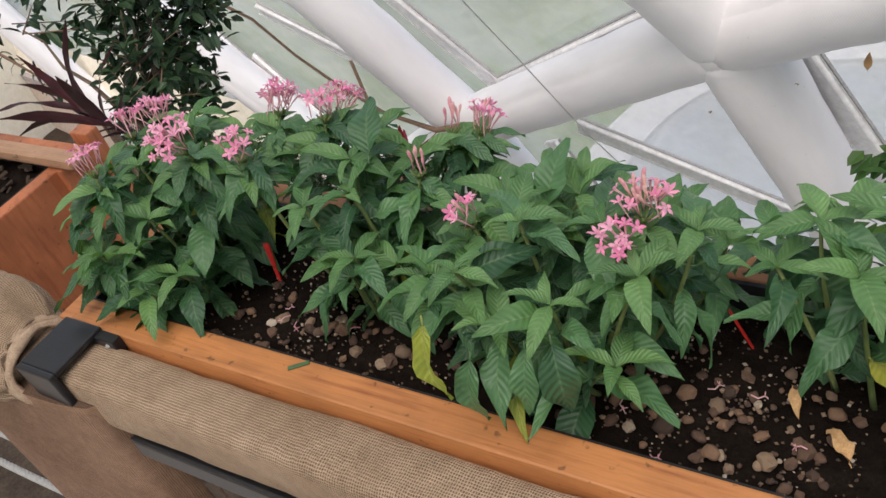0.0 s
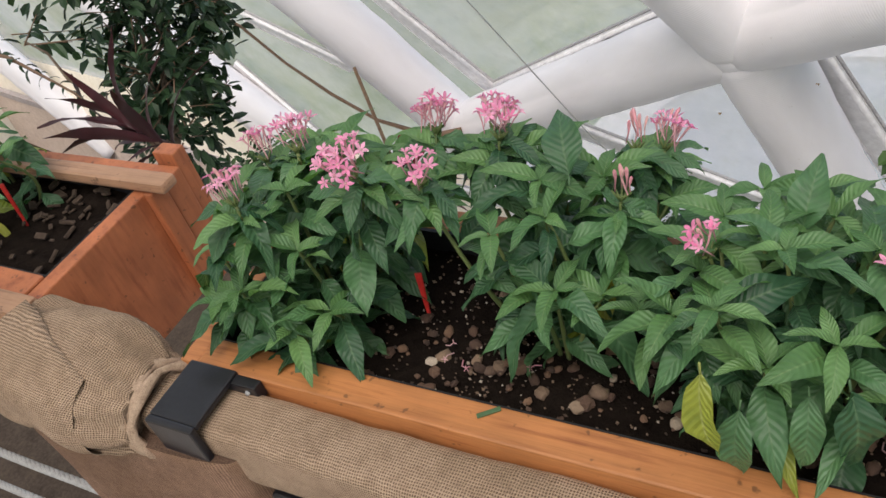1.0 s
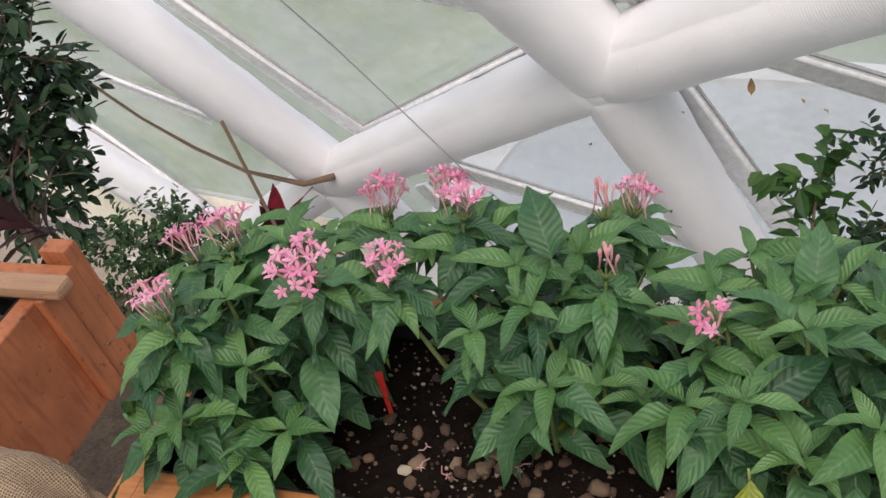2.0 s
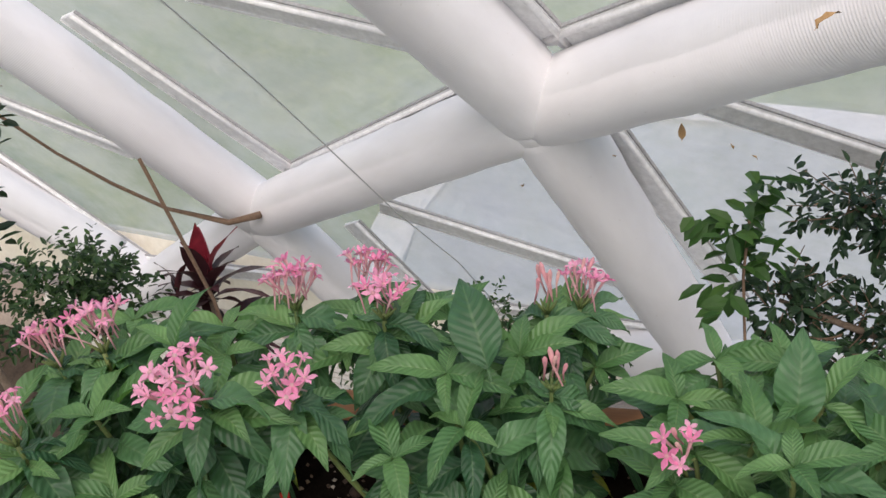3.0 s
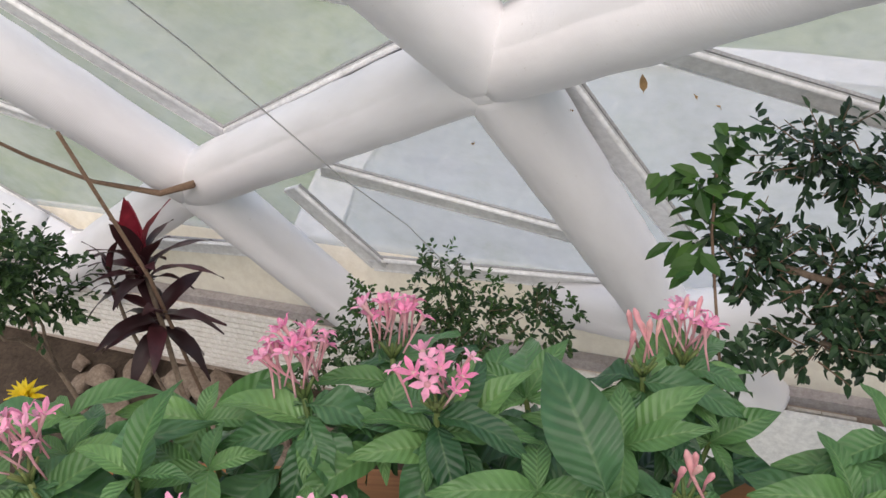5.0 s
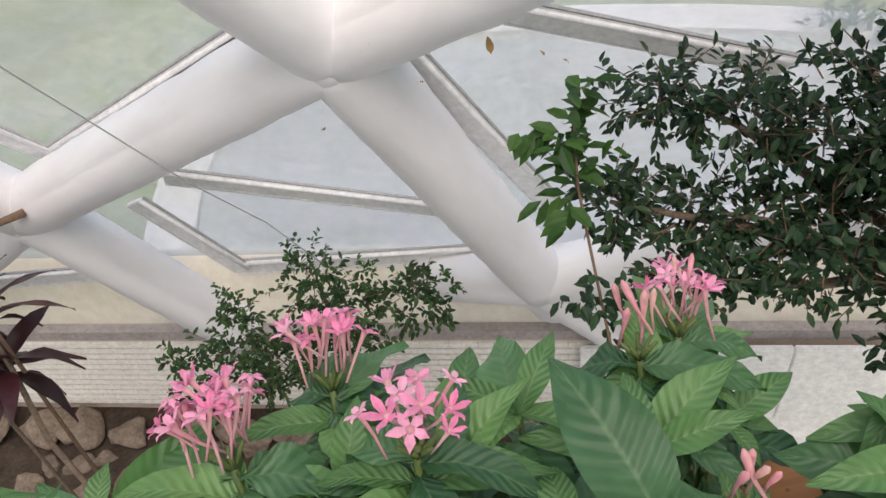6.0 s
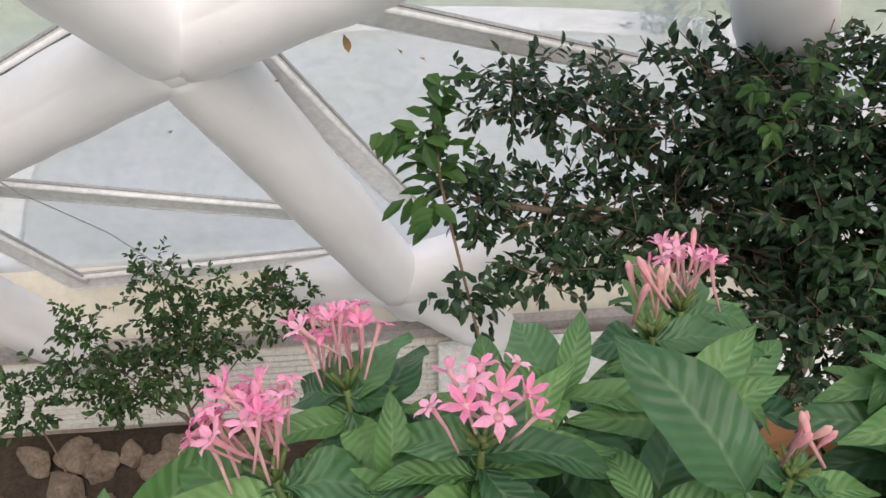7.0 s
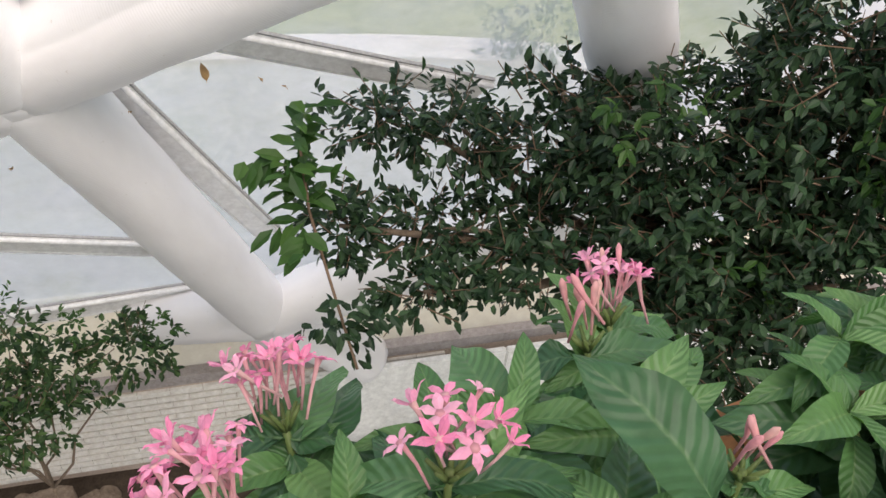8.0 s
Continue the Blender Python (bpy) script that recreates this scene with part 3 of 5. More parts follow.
ob.matrix_basis = pose(-0.565, -0.070, 1.068, 0, 4, -3)
# a loose flap of the cloth lapped over the bundle, its hem turned under
bm = bmesh.new()
uv = bm.loops.layers.uv.new("UVMap")
rows = []
for i in range(45):
    x = -0.155 + 0.235 * i / 44
    swell = min(1.0, 0.35 + 2.6 * (x + 0.17) / 0.305) * (1 - 0.36 * max(0.0, (x - 0.04) / 0.095) ** 1.4)
    hem = 1.05 + 3.6 * (x + 0.155) + 0.10 * noise.noise(Vector((x * 18, 2.0, 0)))
    row = []
    for k in range(21):
        a = hem + 1.9 * max(k - 1, 0) / 19
        c, sn = math.cos(a), math.sin(a)
        q = Vector((x * 7, c * 0.9, sn * 0.9 + 3.0))
        f = (1 + 0.12 * noise.noise(q) + 0.02 * noise.noise(q * 4)) * (0.97 if k == 0 else 1.045 - 0.05 * (k / 20) ** 3)
        row.append((bm.verts.new((x, math.copysign(abs(c) ** 0.8, c) * 0.086 * f * swell, math.copysign(abs(sn) ** 0.8, sn) * 0.080 * f * swell)), (x * 0.9 + a * 0.03, a * 0.083)))
    rows.append(row)
for a, b in zip(rows, rows[1:]):
    for k in range(20):
        quad = (a[k], b[k], b[k + 1], a[k + 1])
        f = bm.faces.new([v[0] for v in quad])
        for loop, v in zip(f.loops, quad):
            loop[uv].uv = v[1]
ob = part("flap", bm, BURLAP, railing, "loose burlap flap lapped over the bundle")
ob.matrix_basis = pose(-0.565, -0.070, 1.068, 0, 4, -3)
bm = bmesh.new()
n, m = 44, 40
rings = []
for i in range(n + 1):
    z = 1.05 - i * 1.05 / n
    ring = []
    for k in range(m):
        a = 2 * math.pi * k / m
        c, sn = math.cos(a), math.sin(a)
        x = math.copysign(abs(c) ** 0.5, c) * 0.225
        y = math.copysign(abs(sn) ** 0.5, sn) * 0.042
        w = 1 + 0.06 * noise.noise(Vector((c * 2, sn * 2, z * 5))) + 0.008 * math.sin(a * 9 + z * 6)
        ring.append(bm.verts.new((-0.50 + x * w, -0.088 + y * w, z)))
    rings.append(ring)
cloth_loft(bm, rings, [1.05 * i / n for i in range(n + 1)])
part("post", bm, BURLAP_SHADED, railing, "broad railing post wrapped in burlap, coloured browner for the shade under the bundle")
ring = [(-0.432 + 0.004 * math.sin(k), -0.073 + 0.056 * math.cos(k * 2 * math.pi / 24), 1.050 + 0.056 * math.sin(k * 2 * math.pi / 24)) for k in range(25)]
for k, off in enumerate((-0.026, -0.017, -0.009, 0.0, 0.009, 0.018)):
    turn = 0.010 * math.sin(k * 2.1)
    pts = [Vector(p) + Vector((off + turn * math.sin(q * 0.26 + k), 0, 0)) for q, p in enumerate(ring)]
    part("tie", tube(bmesh.new(), pts, [0.0062 + 0.0014 * math.sin(q * 1.3 + k) for q in range(25)], 8, 0.35, k), BURLAP_STRIP, railing, "twisted burlap strip tying the wrap")

bracket = thing("planter_bracket", "black powder-coated steel bracket clamped over the handrail", "bracket")
bm = bmesh.new()
x0, x1 = -0.386, -0.314
box(bm, (x0, -0.112, 1.098), (x1, -0.030, 1.106), 0.002)
box(bm, (x0, -0.122, 0.992), (x1, -0.112, 1.106), 0.003)
part("strap", bm, BLACK_STEEL, bracket, smooth=False)
bm = bmesh.new()
box(bm, (x1 - 0.02, -0.046, 1.078), (x1 + 0.036, -0.0315, 1.102), 0.002)
part("tab", bm, BLACK_STEEL, bracket, smooth=False)
bm = bmesh.new()
bmesh.ops.create_uvsphere(bm, u_segments=12, v_segments=8, radius=0.0035, matrix=Matrix.Translation((x1 + 0.022, -0.046, 1.092)))
part("bolt", bm, WIRE, bracket)

bm = bmesh.new()
box(bm, (-0.265, -0.11, 0.945), (1.6, -0.075, 0.985), 0.005)
box(bm, (-2.2, -0.11, 0.945), (-0.74, -0.075, 0.985), 0.005)
part("lower_rail", bm, BLACK_STEEL, railing, "black steel rail under the handrail", smooth=False)


def rope(bm, a, b, radius, sag, seed=0):
    a, b = Vector(a), Vector(b)
    d = (b - a).normalized()
    s, length = d.orthogonal().normalized(), (b - a).length
    u = d.cross(s)
    n = int(length / 0.006)
    for k in range(5):
        pts = []
        for i in range(n + 1):
            t = i / n
            w = t * length / (radius * 9) * 2 * math.pi + k * 2 * math.pi / 5
            pts.append(a.lerp(b, t) + (s * math.cos(w) + u * math.sin(w)) * radius * 0.55 - Vector((0, 0, sag * 4 * t * (1 - t))))
        tube(bm, pts, [radius * 0.55] * (n + 1), 5, cap=False)
    return bm


for xa, xb, z in ((-2.4, -0.70, 0.69), (-2.4, -0.70, 0.49), (-0.30, 1.2, 0.915), (-0.30, 1.2, 0.72)):
    part("wire_rope", rope(bmesh.new(), (xa, -0.085, z), (xb, -0.085, z), 0.0075, 0.006), WIRE, railing, "twisted steel wire rope")

# ---- planters ----


def planter(label, x0, x1, y0, y1, ztop, height, mat=WOOD, end_mat=WOOD):
    p = thing("planter_box", label, "planter", "planters on the railing")
    zb = ztop - height
    bm = bmesh.new()
    box(bm, (x0 + 0.03, y0, zb), (x1 - 0.03, y0 + 0.042, ztop), 0.003)
    part("front_board", bm, mat, p, smooth=False)
    bm = bmesh.new()
    box(bm, (x0 - 0.012, y1 - 0.03, zb), (x1 + 0.012, y1 + 0.01, ztop - 0.004), 0.003)
    part("back_board", bm, mat, p, smooth=False)
    for xa in (x0, x1 - 0.028):
        bm = bmesh.new()
        box(bm, (xa, y0 + 0.002, zb), (xa + 0.028, y1 - 0.031, ztop - 0.003), 0.003)
        part("end_board", bm, end_mat, p, smooth=False)
    bm = bmesh.new()
    box(bm, (x0 + 0.029, y0 + 0.043, zb - 0.004), (x1 - 0.029, y1 - 0.031, zb + 0.02))
    part("bottom_board", bm, mat, p, smooth=False)
    bm = bmesh.new()
    for lo, hi in (((x0 + 0.0285, y0 + 0.0425, zb + 0.02), (x1 - 0.0285, y0 + 0.046, ztop - 0.004)), ((x0 + 0.0285, y1 - 0.036, zb + 0.02), (x1 - 0.0285, y1 - 0.0305, ztop - 0.004)),
                   ((x0 + 0.0285, y0 + 0.046, zb + 0.02), (x0 + 0.032, y1 - 0.036, ztop - 0.004)), ((x1 - 0.032, y0 + 0.046, zb + 0.02), (x1 - 0.0285, y1 - 0.036, ztop - 0.004))):
        box(bm, lo, hi)
    part("liner", bm, LINER, p, "black plastic lining sheet", smooth=False)
    return p


planter("orange-stained wooden planter box filled with dark soil", -0.412, 0.98, -0.031, 0.285, 1.100, 0.21)
P2 = planter("weathered orange wooden planter box with flaking rim", -1.70, -0.664, -0.02, 0.270, 1.135, 0.22, mat=WOOD_RED, end_mat=WOOD_RED)
bm = bmesh.new()
box(bm, (-1.6, 0.207, 1.136), (-0.615, 0.240, 1.155), 0.006)
part("cross_bar", bm, WOOD_OLD, P2, "weathered bar laid along the back rim", smooth=False)
bm = bmesh.new()
box(bm, (-1.7, -0.055, 1.10), (-0.66, -0.018, 1.142), 0.005)
part("front_rim", bm, WOOD_OLD, P2, "weathered front rim board", smooth=False)
# Upright strip added where the back of the end panel falls into shade.
bm = bmesh.new()
box(bm, (-0.6635, 0.205, 0.925), (-0.648, 0.238, 1.134), 0.003)
part("shade_strip", bm, WOOD_RED, P2, "upright strip standing in for the panel's shaded end", smooth=False)
bm = bmesh.new()
box(bm, (-0.705, 0.284, 0.915), (-0.660, 0.312, 1.150), 0.003)
part("corner_post", bm, WOOD_RED, P2, "upright corner board standing above the rim", smooth=False)


def soil_bed(x0, x1, y0, y1, z, seed, label):
    bm = bmesh.new()
    nx, ny = int((x1 - x0) / 0.008), int((y1 - y0) / 0.008)
    g = []
    for j in range(ny + 1):
        row = []
        for i in range(nx + 1):
            x, y = x0 + (x1 - x0) * i / nx, y0 + (y1 - y0) * j / ny
            q = Vector((x * 9, y * 9, seed))
            row.append(bm.verts.new((x, y, z + 0.010 * noise.noise(q) + 0.007 * noise.noise(q * 4) + 0.004 * noise.noise(q * 11))))
        g.append(row)
    for a, b in zip(g, g[1:]):
        for i in range(nx):
            bm.faces.new((a[i], a[i + 1], b[i + 1], b[i]))
    return solid("soil", bm, SOIL, label, "soil", "stuff")


soil_bed(-0.38, 0.95, 0.016, 0.249, 1.062, 0.0, "dark moist potting soil in the planter box")
soil_bed(-1.67, -0.697, 0.027, 0.234, 1.105, 7.0, "dark crumbly potting soil with bark in the planter box")

# ---- pentas plants ----
LEAF_MESHES = [mesh_of(leaf_bm(0.08, w, f, d, wv, s, 10, 6), "leaf", LEAF) for s, (w, f, d, wv) in enumerate(((0.036, 0.3, 0.40, 0.05), (0.033, 0.2, 0.2, 0.06), (0.039, 0.25, 0.55, 0.08), (0.030, 0.45, 0.3, 0.05), (0.037, 0.1, 0.4, 0.10), (0.033, 0.55, 0.6, 0.07), (0.044, 0.2, 0.2, 0.05)))]
YOUNG_MESHES = [mesh_of(leaf_bm(0.055, w, 0.45, d, 0.03, 10 + s), "young_leaf", LEAF_YOUNG) for s, (w, d) in enumerate(((0.020, 0.1), (0.024, 0.2)))]
YELLOW_MESHES = [mesh_of(leaf_bm(0.08, w, 0.3, d, 0.05, 20 + s), "yellow_leaf", LEAF_YELLOW) for s, (w, d) in enumerate(((0.032, 0.2), (0.028, 0.4)))]


def floret_mesh(cup, width, name="floret"):
    """A five-pointed star opening along +z; cup lifts its tips."""
    star = bmesh.new()
    mid = star.verts.new((0, 0, 0.0))
    for k in range(5):
        a = k * 2 * math.pi / 5 + 0.07 * math.sin(k * 2.3)
        reach = 0.0083 * (1 + 0.10 * math.sin(k * 1.7 + cup * 900))
        pt = lambda r, da, z: star.verts.new((r * math.cos(a + da), r * math.sin(a + da), z))
        l, r = pt(0.0022, -0.6, 0.0004), pt(0.0022, 0.6, 0.0004)
        ml, mm, mr = pt(0.0050, -width, 0.0008 + 0.45 * cup), pt(0.0050, 0.0, 0.0019 + 0.45 * cup), pt(0.0050, width, 0.0008 + 0.45 * cup)
        tl, tr = pt(reach * 0.80, -width * 0.36, 0.0012 + 0.8 * cup), pt(reach * 0.80, width * 0.36, 0.0012 + 0.8 * cup)
        tip = pt(reach, 0.0, cup)
        for f in ((mid, l, mm), (mid, mm, r), (l, ml, mm), (mm, mr, r), (ml, tl, mm), (mm, tr, mr), (mm, tl, tip), (mm, tip, tr)):
            star.faces.new(f)
    return mesh_of(star, name, PETAL, False)


def floret_meshes():
    tb = tube(bmesh.new(), [(0.004, 0, -0.026), (0.001, 0, -0.013), (0, 0, -0.003), (0, 0, 0.0006)], [0.0006, 0.0008, 0.0012, 0.0019], 6)
    bud = tube(bmesh.new(), [(0.003, 0, -0.022), (0, 0, -0.008), (0, 0, -0.002), (0, 0, 0.003), (0, 0, 0.006)], [0.0007, 0.0010, 0.0018, 0.0020, 0.0006], 6)
    stars = [floret_mesh(cup, width) for cup, width in ((0.0006, 0.44), (0.0028, 0.42), (0.0050, 0.38), (-0.0020, 0.43))]
    return stars, mesh_of(tb, "floret_tube", PETAL_TUBE), mesh_of(bud, "bud", PETAL_BUD)


FLORETS, FLORET_TUBE, BUD = floret_meshes()


def umbel(parent, p, axis, radius, count, seed, buds=0, flat=0.55):
    """A flower head: florets on a dome about its axis."""
    rnd = random.Random(seed)
    bm = bmesh.new()
    axis = Vector(axis).normalized()
    p = Vector(p)
    base = p - axis * 0.026
    frame_m = axis.to_track_quat("Z", "Y").to_matrix()
    for k in range(7):
        d = frame_m @ Vector((math.cos(k * 0.9), math.sin(k * 0.9), 0.6))
        tube(bm, [base - axis * 0.006, base + d * 0.010], [0.0018, 0.0010], 5)
    tube(bm, [base - axis * 0.03, base], [0.0016, 0.0022], 6)
    head = part("flower_head", bm, STEM, parent)
    for k in range(count):
        t = (k + 0.5) / count
        r = math.sqrt(t) * radius
        a = k * 2.39996 + rnd.uniform(-0.25, 0.25)
        o = Vector((r * math.cos(a), r * math.sin(a), flat * (radius - r * r / radius) * 0.6 + rnd.uniform(-0.006, 0.007)))
        q = p + frame_m @ o
        d = (q - (base - axis * 0.012)).normalized()
        d = (d + Vector([rnd.uniform(-0.3, 0.3) for _ in range(3)])).normalized()
        m = Matrix.Translation(q) @ d.to_track_quat("Z", "Y").to_matrix().to_4x4() @ Euler((0, 0, rnd.uniform(0, 6))).to_matrix().to_4x4() @ Matrix.Scale(rnd.uniform(0.85, 1.2), 4)
        if k < buds:
            piece("bud", BUD, head, m)
        else:
            piece("floret", rnd.choice(FLORETS), head, m)
            piece("floret_tube", FLORET_TUBE, head, m)
    return head


def bare_soil(p):
    """The open soil between the two bushes and along the front board between them."""
    between_bushes = abs(p.x + 0.105 + 0.22 * (p.y - 0.15)) < 0.036 and p.z < 1.19 and p.y < 0.30
    front_strip = -0.15 < p.x < 0.17 and p.y < 0.08 and p.z < 1.13
    right_strip = 0.33 < p.x and p.y < 0.15 and p.z < 1.13
    return between_bushes or front_strip or right_strip


def pentas_stem(plant, base, top, seed, nodes=5, size=1.0, yellow=0.05, young=True, keep=1.0):
    rnd = random.Random(seed)
    base, top = Vector(base), Vector(top)
    bow = Vector((rnd.uniform(-0.02, 0.02), rnd.uniform(-0.02, 0.02), 0))
    pts = [base.lerp(top, i / 6) + bow * math.sin(math.pi * i / 6) for i in range(7)]
    part("stem", tube(bmesh.new(), pts, [0.0036 - 0.0003 * i for i in range(7)], 6), STEM, plant)
    az = rnd.uniform(0, 180)
    for k in range(nodes):
        t = 0.22 + 0.72 * k / (nodes - 1)
        p = pts[min(int(t * 6), 5)].lerp(pts[min(int(t * 6), 5) + 1], t * 6 - int(t * 6))
        az += 90 + rnd.uniform(-20, 20)
        for side in (0, 180):
            if rnd.random() > keep:
                continue
            el = -30 + 40 * t + rnd.uniform(-26, 24)
            s = size * (1.02 - 0.4 * abs(t - 0.6)) * rnd.uniform(0.62, 1.12)
            me = rnd.choice(LEAF_MESHES)
            if t < 0.6 and rnd.random() < yellow:
                me = rnd.choice(YELLOW_MESHES)
            if t > 0.8 and (seed + k) % 2 == 0:
                me, s = YOUNG_MESHES[side // 180], s * 1.4
            d = az + side + rnd.uniform(-18, 18)
            q = p + Vector((math.cos(radians(d)), math.sin(radians(d)), 0)) * 0.008
            end = q + Vector((math.cos(radians(d)) * math.cos(radians(el)), math.sin(radians(d)) * math.cos(radians(el)), math.sin(radians(el)))) * 0.07 * s
            if bare_soil(q) or bare_soil(end) or bare_soil(q.lerp(end, 0.5)):
                continue
            piece("leaf", me, plant, aim(q, d, el, rnd.uniform(-25, 25), s))
    if young:
        for k in range(4):
            d = az + 45 + 90 * k + rnd.uniform(-15, 15)
            piece("leaf", rnd.choice(YOUNG_MESHES), plant, aim(top, d, 8 + rnd.uniform(-18, 22), rnd.uniform(-20, 20), rnd.uniform(0.6, 1.2) * size))


def big_leaf(plant, tip, azimuth, elevation, length, me, twist=0.0):
    """One large leaf set by where its tip lies."""
    d = Vector((math.cos(radians(azimuth)) * math.cos(radians(elevation)), math.sin(radians(azimuth)) * math.cos(radians(elevation)), math.sin(radians(elevation))))
    piece("leaf", me, plant, aim(Vector(tip) - d * length, azimuth, elevation, twist, length / 0.08))


def collar(plant, p, axis, seed, count=8, size=0.9):
    """Leaves spread close under a flower head."""
    rnd = random.Random(seed)
    a = Vector(axis).normalized()
    for k in range(count):
        q = Vector(p) - a * (0.036 + 0.007 * (k // 2))
        d = k * 137.5 + rnd.uniform(-20, 20)
        piece("leaf", rnd.choice(LEAF_MESHES), plant, aim(q, d, rnd.uniform(-30, 12), rnd.uniform(-25, 25), size * rnd.uniform(0.6, 1.0)))


SOIL_Z = 1.055
# tip, axis of the flower head, head radius, florets, buds
HEADS_LEFT = [
    ((-0.155, 0.096, 1.335), (-0.1, -0.35, 1), 0.030, 20, 0), ((-0.090, 0.127, 1.315), (0.1, -0.1, 1), 0.021, 9, 0),
    ((-0.144, 0.268, 1.283), (-0.2, 0.7, 0.7), 0.025, 22, 0), ((-0.098, 0.332, 1.243), (0, 0.7, 0.75), 0.024, 18, 0),
    ((-0.047, 0.240, 1.300), (0.1, 0.25, 1), 0.026, 10, 0), ((0.108, 0.340, 1.228), (0.15, 0.6, 0.8), 0.021, 15, 2),
    ((-0.320, 0.087, 1.298), (-0.3, 0.3, 1), 0.022, 14, 2), ((-0.291, 0.185, 1.303), (-0.2, 0.4, 1), 0.025, 18, 0),
    ((0.075, 0.318, 1.240), (0, 0.5, 1), 0.012, 6, 6), ((0.095, 0.205, 1.262), (0.1, 0.2, 1), 0.010, 5, 5), ((-0.335, 0.17, 1.295), (-0.3, 0.3, 1), 0.018, 10, 2),
]


def root_x(x):
    """Two clumps of stems stand in the soil, either side of a bare stretch."""
    return -0.26 + 0.35 * (x + 0.26) if x < -0.10 else 0.02 + 0.45 * x


plant_left = thing("pentas_plant", "bushy pentas with pink star flowers in planter soil", "flowering plant", "pentas plants", at=(0, 0, 0))
for i, (p, axis, r, n, buds) in enumerate(HEADS_LEFT):
    p = Vector(p)
    umbel(plant_left, p, axis, r, n, i, buds)
    a = Vector(axis).normalized()
    top = p - a * 0.05
    collar(plant_left, p, axis, 600 + i, 9)
    pentas_stem(plant_left, (root_x(p.x), 0.4 * min(p.y, 0.24) + 0.095, SOIL_Z), top, 100 + i, 7, 1.0)
LEFT_TIPS = [
    (-0.34, 0.05, 1.23), (-0.30, 0.02, 1.19), (-0.205, 0.045, 1.155), (-0.26, 0.11, 1.27), (-0.21, 0.17, 1.29), (-0.02, 0.12, 1.235), (-0.32, 0.03, 1.17), (-0.24, 0.07, 1.22), (-0.28, 0.20, 1.26), (-0.19, 0.20, 1.25), (0.05, 0.10, 1.19), (-0.09, 0.24, 1.235), (0.00, 0.26, 1.245), (-0.36, 0.03, 1.15),
    (0.01, 0.19, 1.255), (0.06, 0.24, 1.225), (0.03, 0.15, 1.24), (-0.22, 0.25, 1.225), (0.12, 0.28, 1.17), (0.02, 0.11, 1.17), (-0.36, 0.12, 1.24), (0.09, 0.12, 1.17), (-0.03, 0.28, 1.215), (-0.35, 0.19, 1.22), (-0.30, 0.235, 1.25), (-0.25, 0.02, 1.14), 
]
for i, p in enumerate(LEFT_TIPS):
    pentas_stem(plant_left, (root_x(p[0]), 0.55 * p[1] + 0.06, SOIL_Z), p, 200 + i, 6, 0.98, 0.08)
big_leaf(plant_left, (0.025, 0.250, 1.312), 108, 30, 0.082, LEAF_MESHES[6], -8)

plant_mid = thing("pentas_plant", "bushy pentas with broad drooping leaves and few pink flowers", "flowering plant", "pentas plants")
for i, (p, axis, r, n, buds) in enumerate([((0.186, 0.133, 1.258), (-0.2, -0.2, 1), 0.016, 7, 2), ((0.356, 0.122, 1.262), (0, -0.3, 1), 0.022, 11, 0), ((0.362, 0.178, 1.268), (0, 0.2, 1), 0.028, 24, 14)]):
    umbel(plant_mid, p, axis, r, n, 40 + i, buds)
    pentas_stem(plant_mid, (0.5 * p[0] + 0.14, 0.5 * p[1] + 0.07, SOIL_Z), Vector(p) - Vector((0, 0, 0.045)), 300 + i, 4, 1.0)
MID_TIPS = [(0.17, 0.085, 1.20), (0.13, 0.11, 1.17), (0.26, 0.045, 1.20), (0.22, 0.255, 1.215), (0.19, 0.215, 1.21), (0.27, 0.245, 1.225), (0.34, 0.20, 1.235), (0.24, 0.15, 1.25), (0.37, 0.05, 1.17), (0.215, 0.06, 1.245), (0.20, 0.15, 1.23), (0.26, 0.12, 1.265), (0.29, 0.19, 1.245), (0.33, 0.15, 1.25), (0.38, 0.10, 1.24), (0.41, 0.18, 1.23), (0.31, 0.06, 1.225), (0.24, 0.20, 1.215), (0.36, 0.23, 1.20), (0.23, 0.265, 1.16), (0.30, 0.262, 1.175), (0.37, 0.262, 1.185), (0.42, 0.245, 1.16)]
for i, p in enumerate(MID_TIPS):
    pentas_stem(plant_mid, (0.5 * p[0] + 0.14, 0.5 * p[1] + 0.07, SOIL_Z), p, 330 + i, 7, 0.95, 0.06)
big_leaf(plant_mid, (0.214, -0.035, 1.165), -100, -72, 0.085, YELLOW_MESHES[0], 10)
big_leaf(plant_mid, (0.242, -0.026, 1.115), -95, -66, 0.08, LEAF_MESHES[0])
big_leaf(plant_mid, (0.345, -0.01, 1.14), -60, -60, 0.085, LEAF_MESHES[2])
big_leaf(plant_mid, (0.30, -0.005, 1.13), -80, -65, 0.075, LEAF_MESHES[1])
big_leaf(plant_mid, (0.275, 0.212, 1.300), 80, 48, 0.07, LEAF_MESHES[6])

plant_right = thing("pentas_plant", "leafy green pentas with yellowing lower leaves", "flowering plant", "pentas plants")
RIGHT_TIPS = [(0.51, 0.21, 1.235), (0.55, 0.16, 1.225), (0.48, 0.18, 1.20), (0.59, 0.22, 1.24), (0.64, 0.15, 1.24), (0.53, 0.24, 1.22), (0.47, 0.25, 1.17), (0.68, 0.22, 1.2)]
for i, p in enumerate(RIGHT_TIPS):
    pentas_stem(plant_right, (0.5 * p[0] + 0.30, 0.6 * p[1] + 0.06, SOIL_Z), p, 400 + i, 4, 1.05, 0.2)

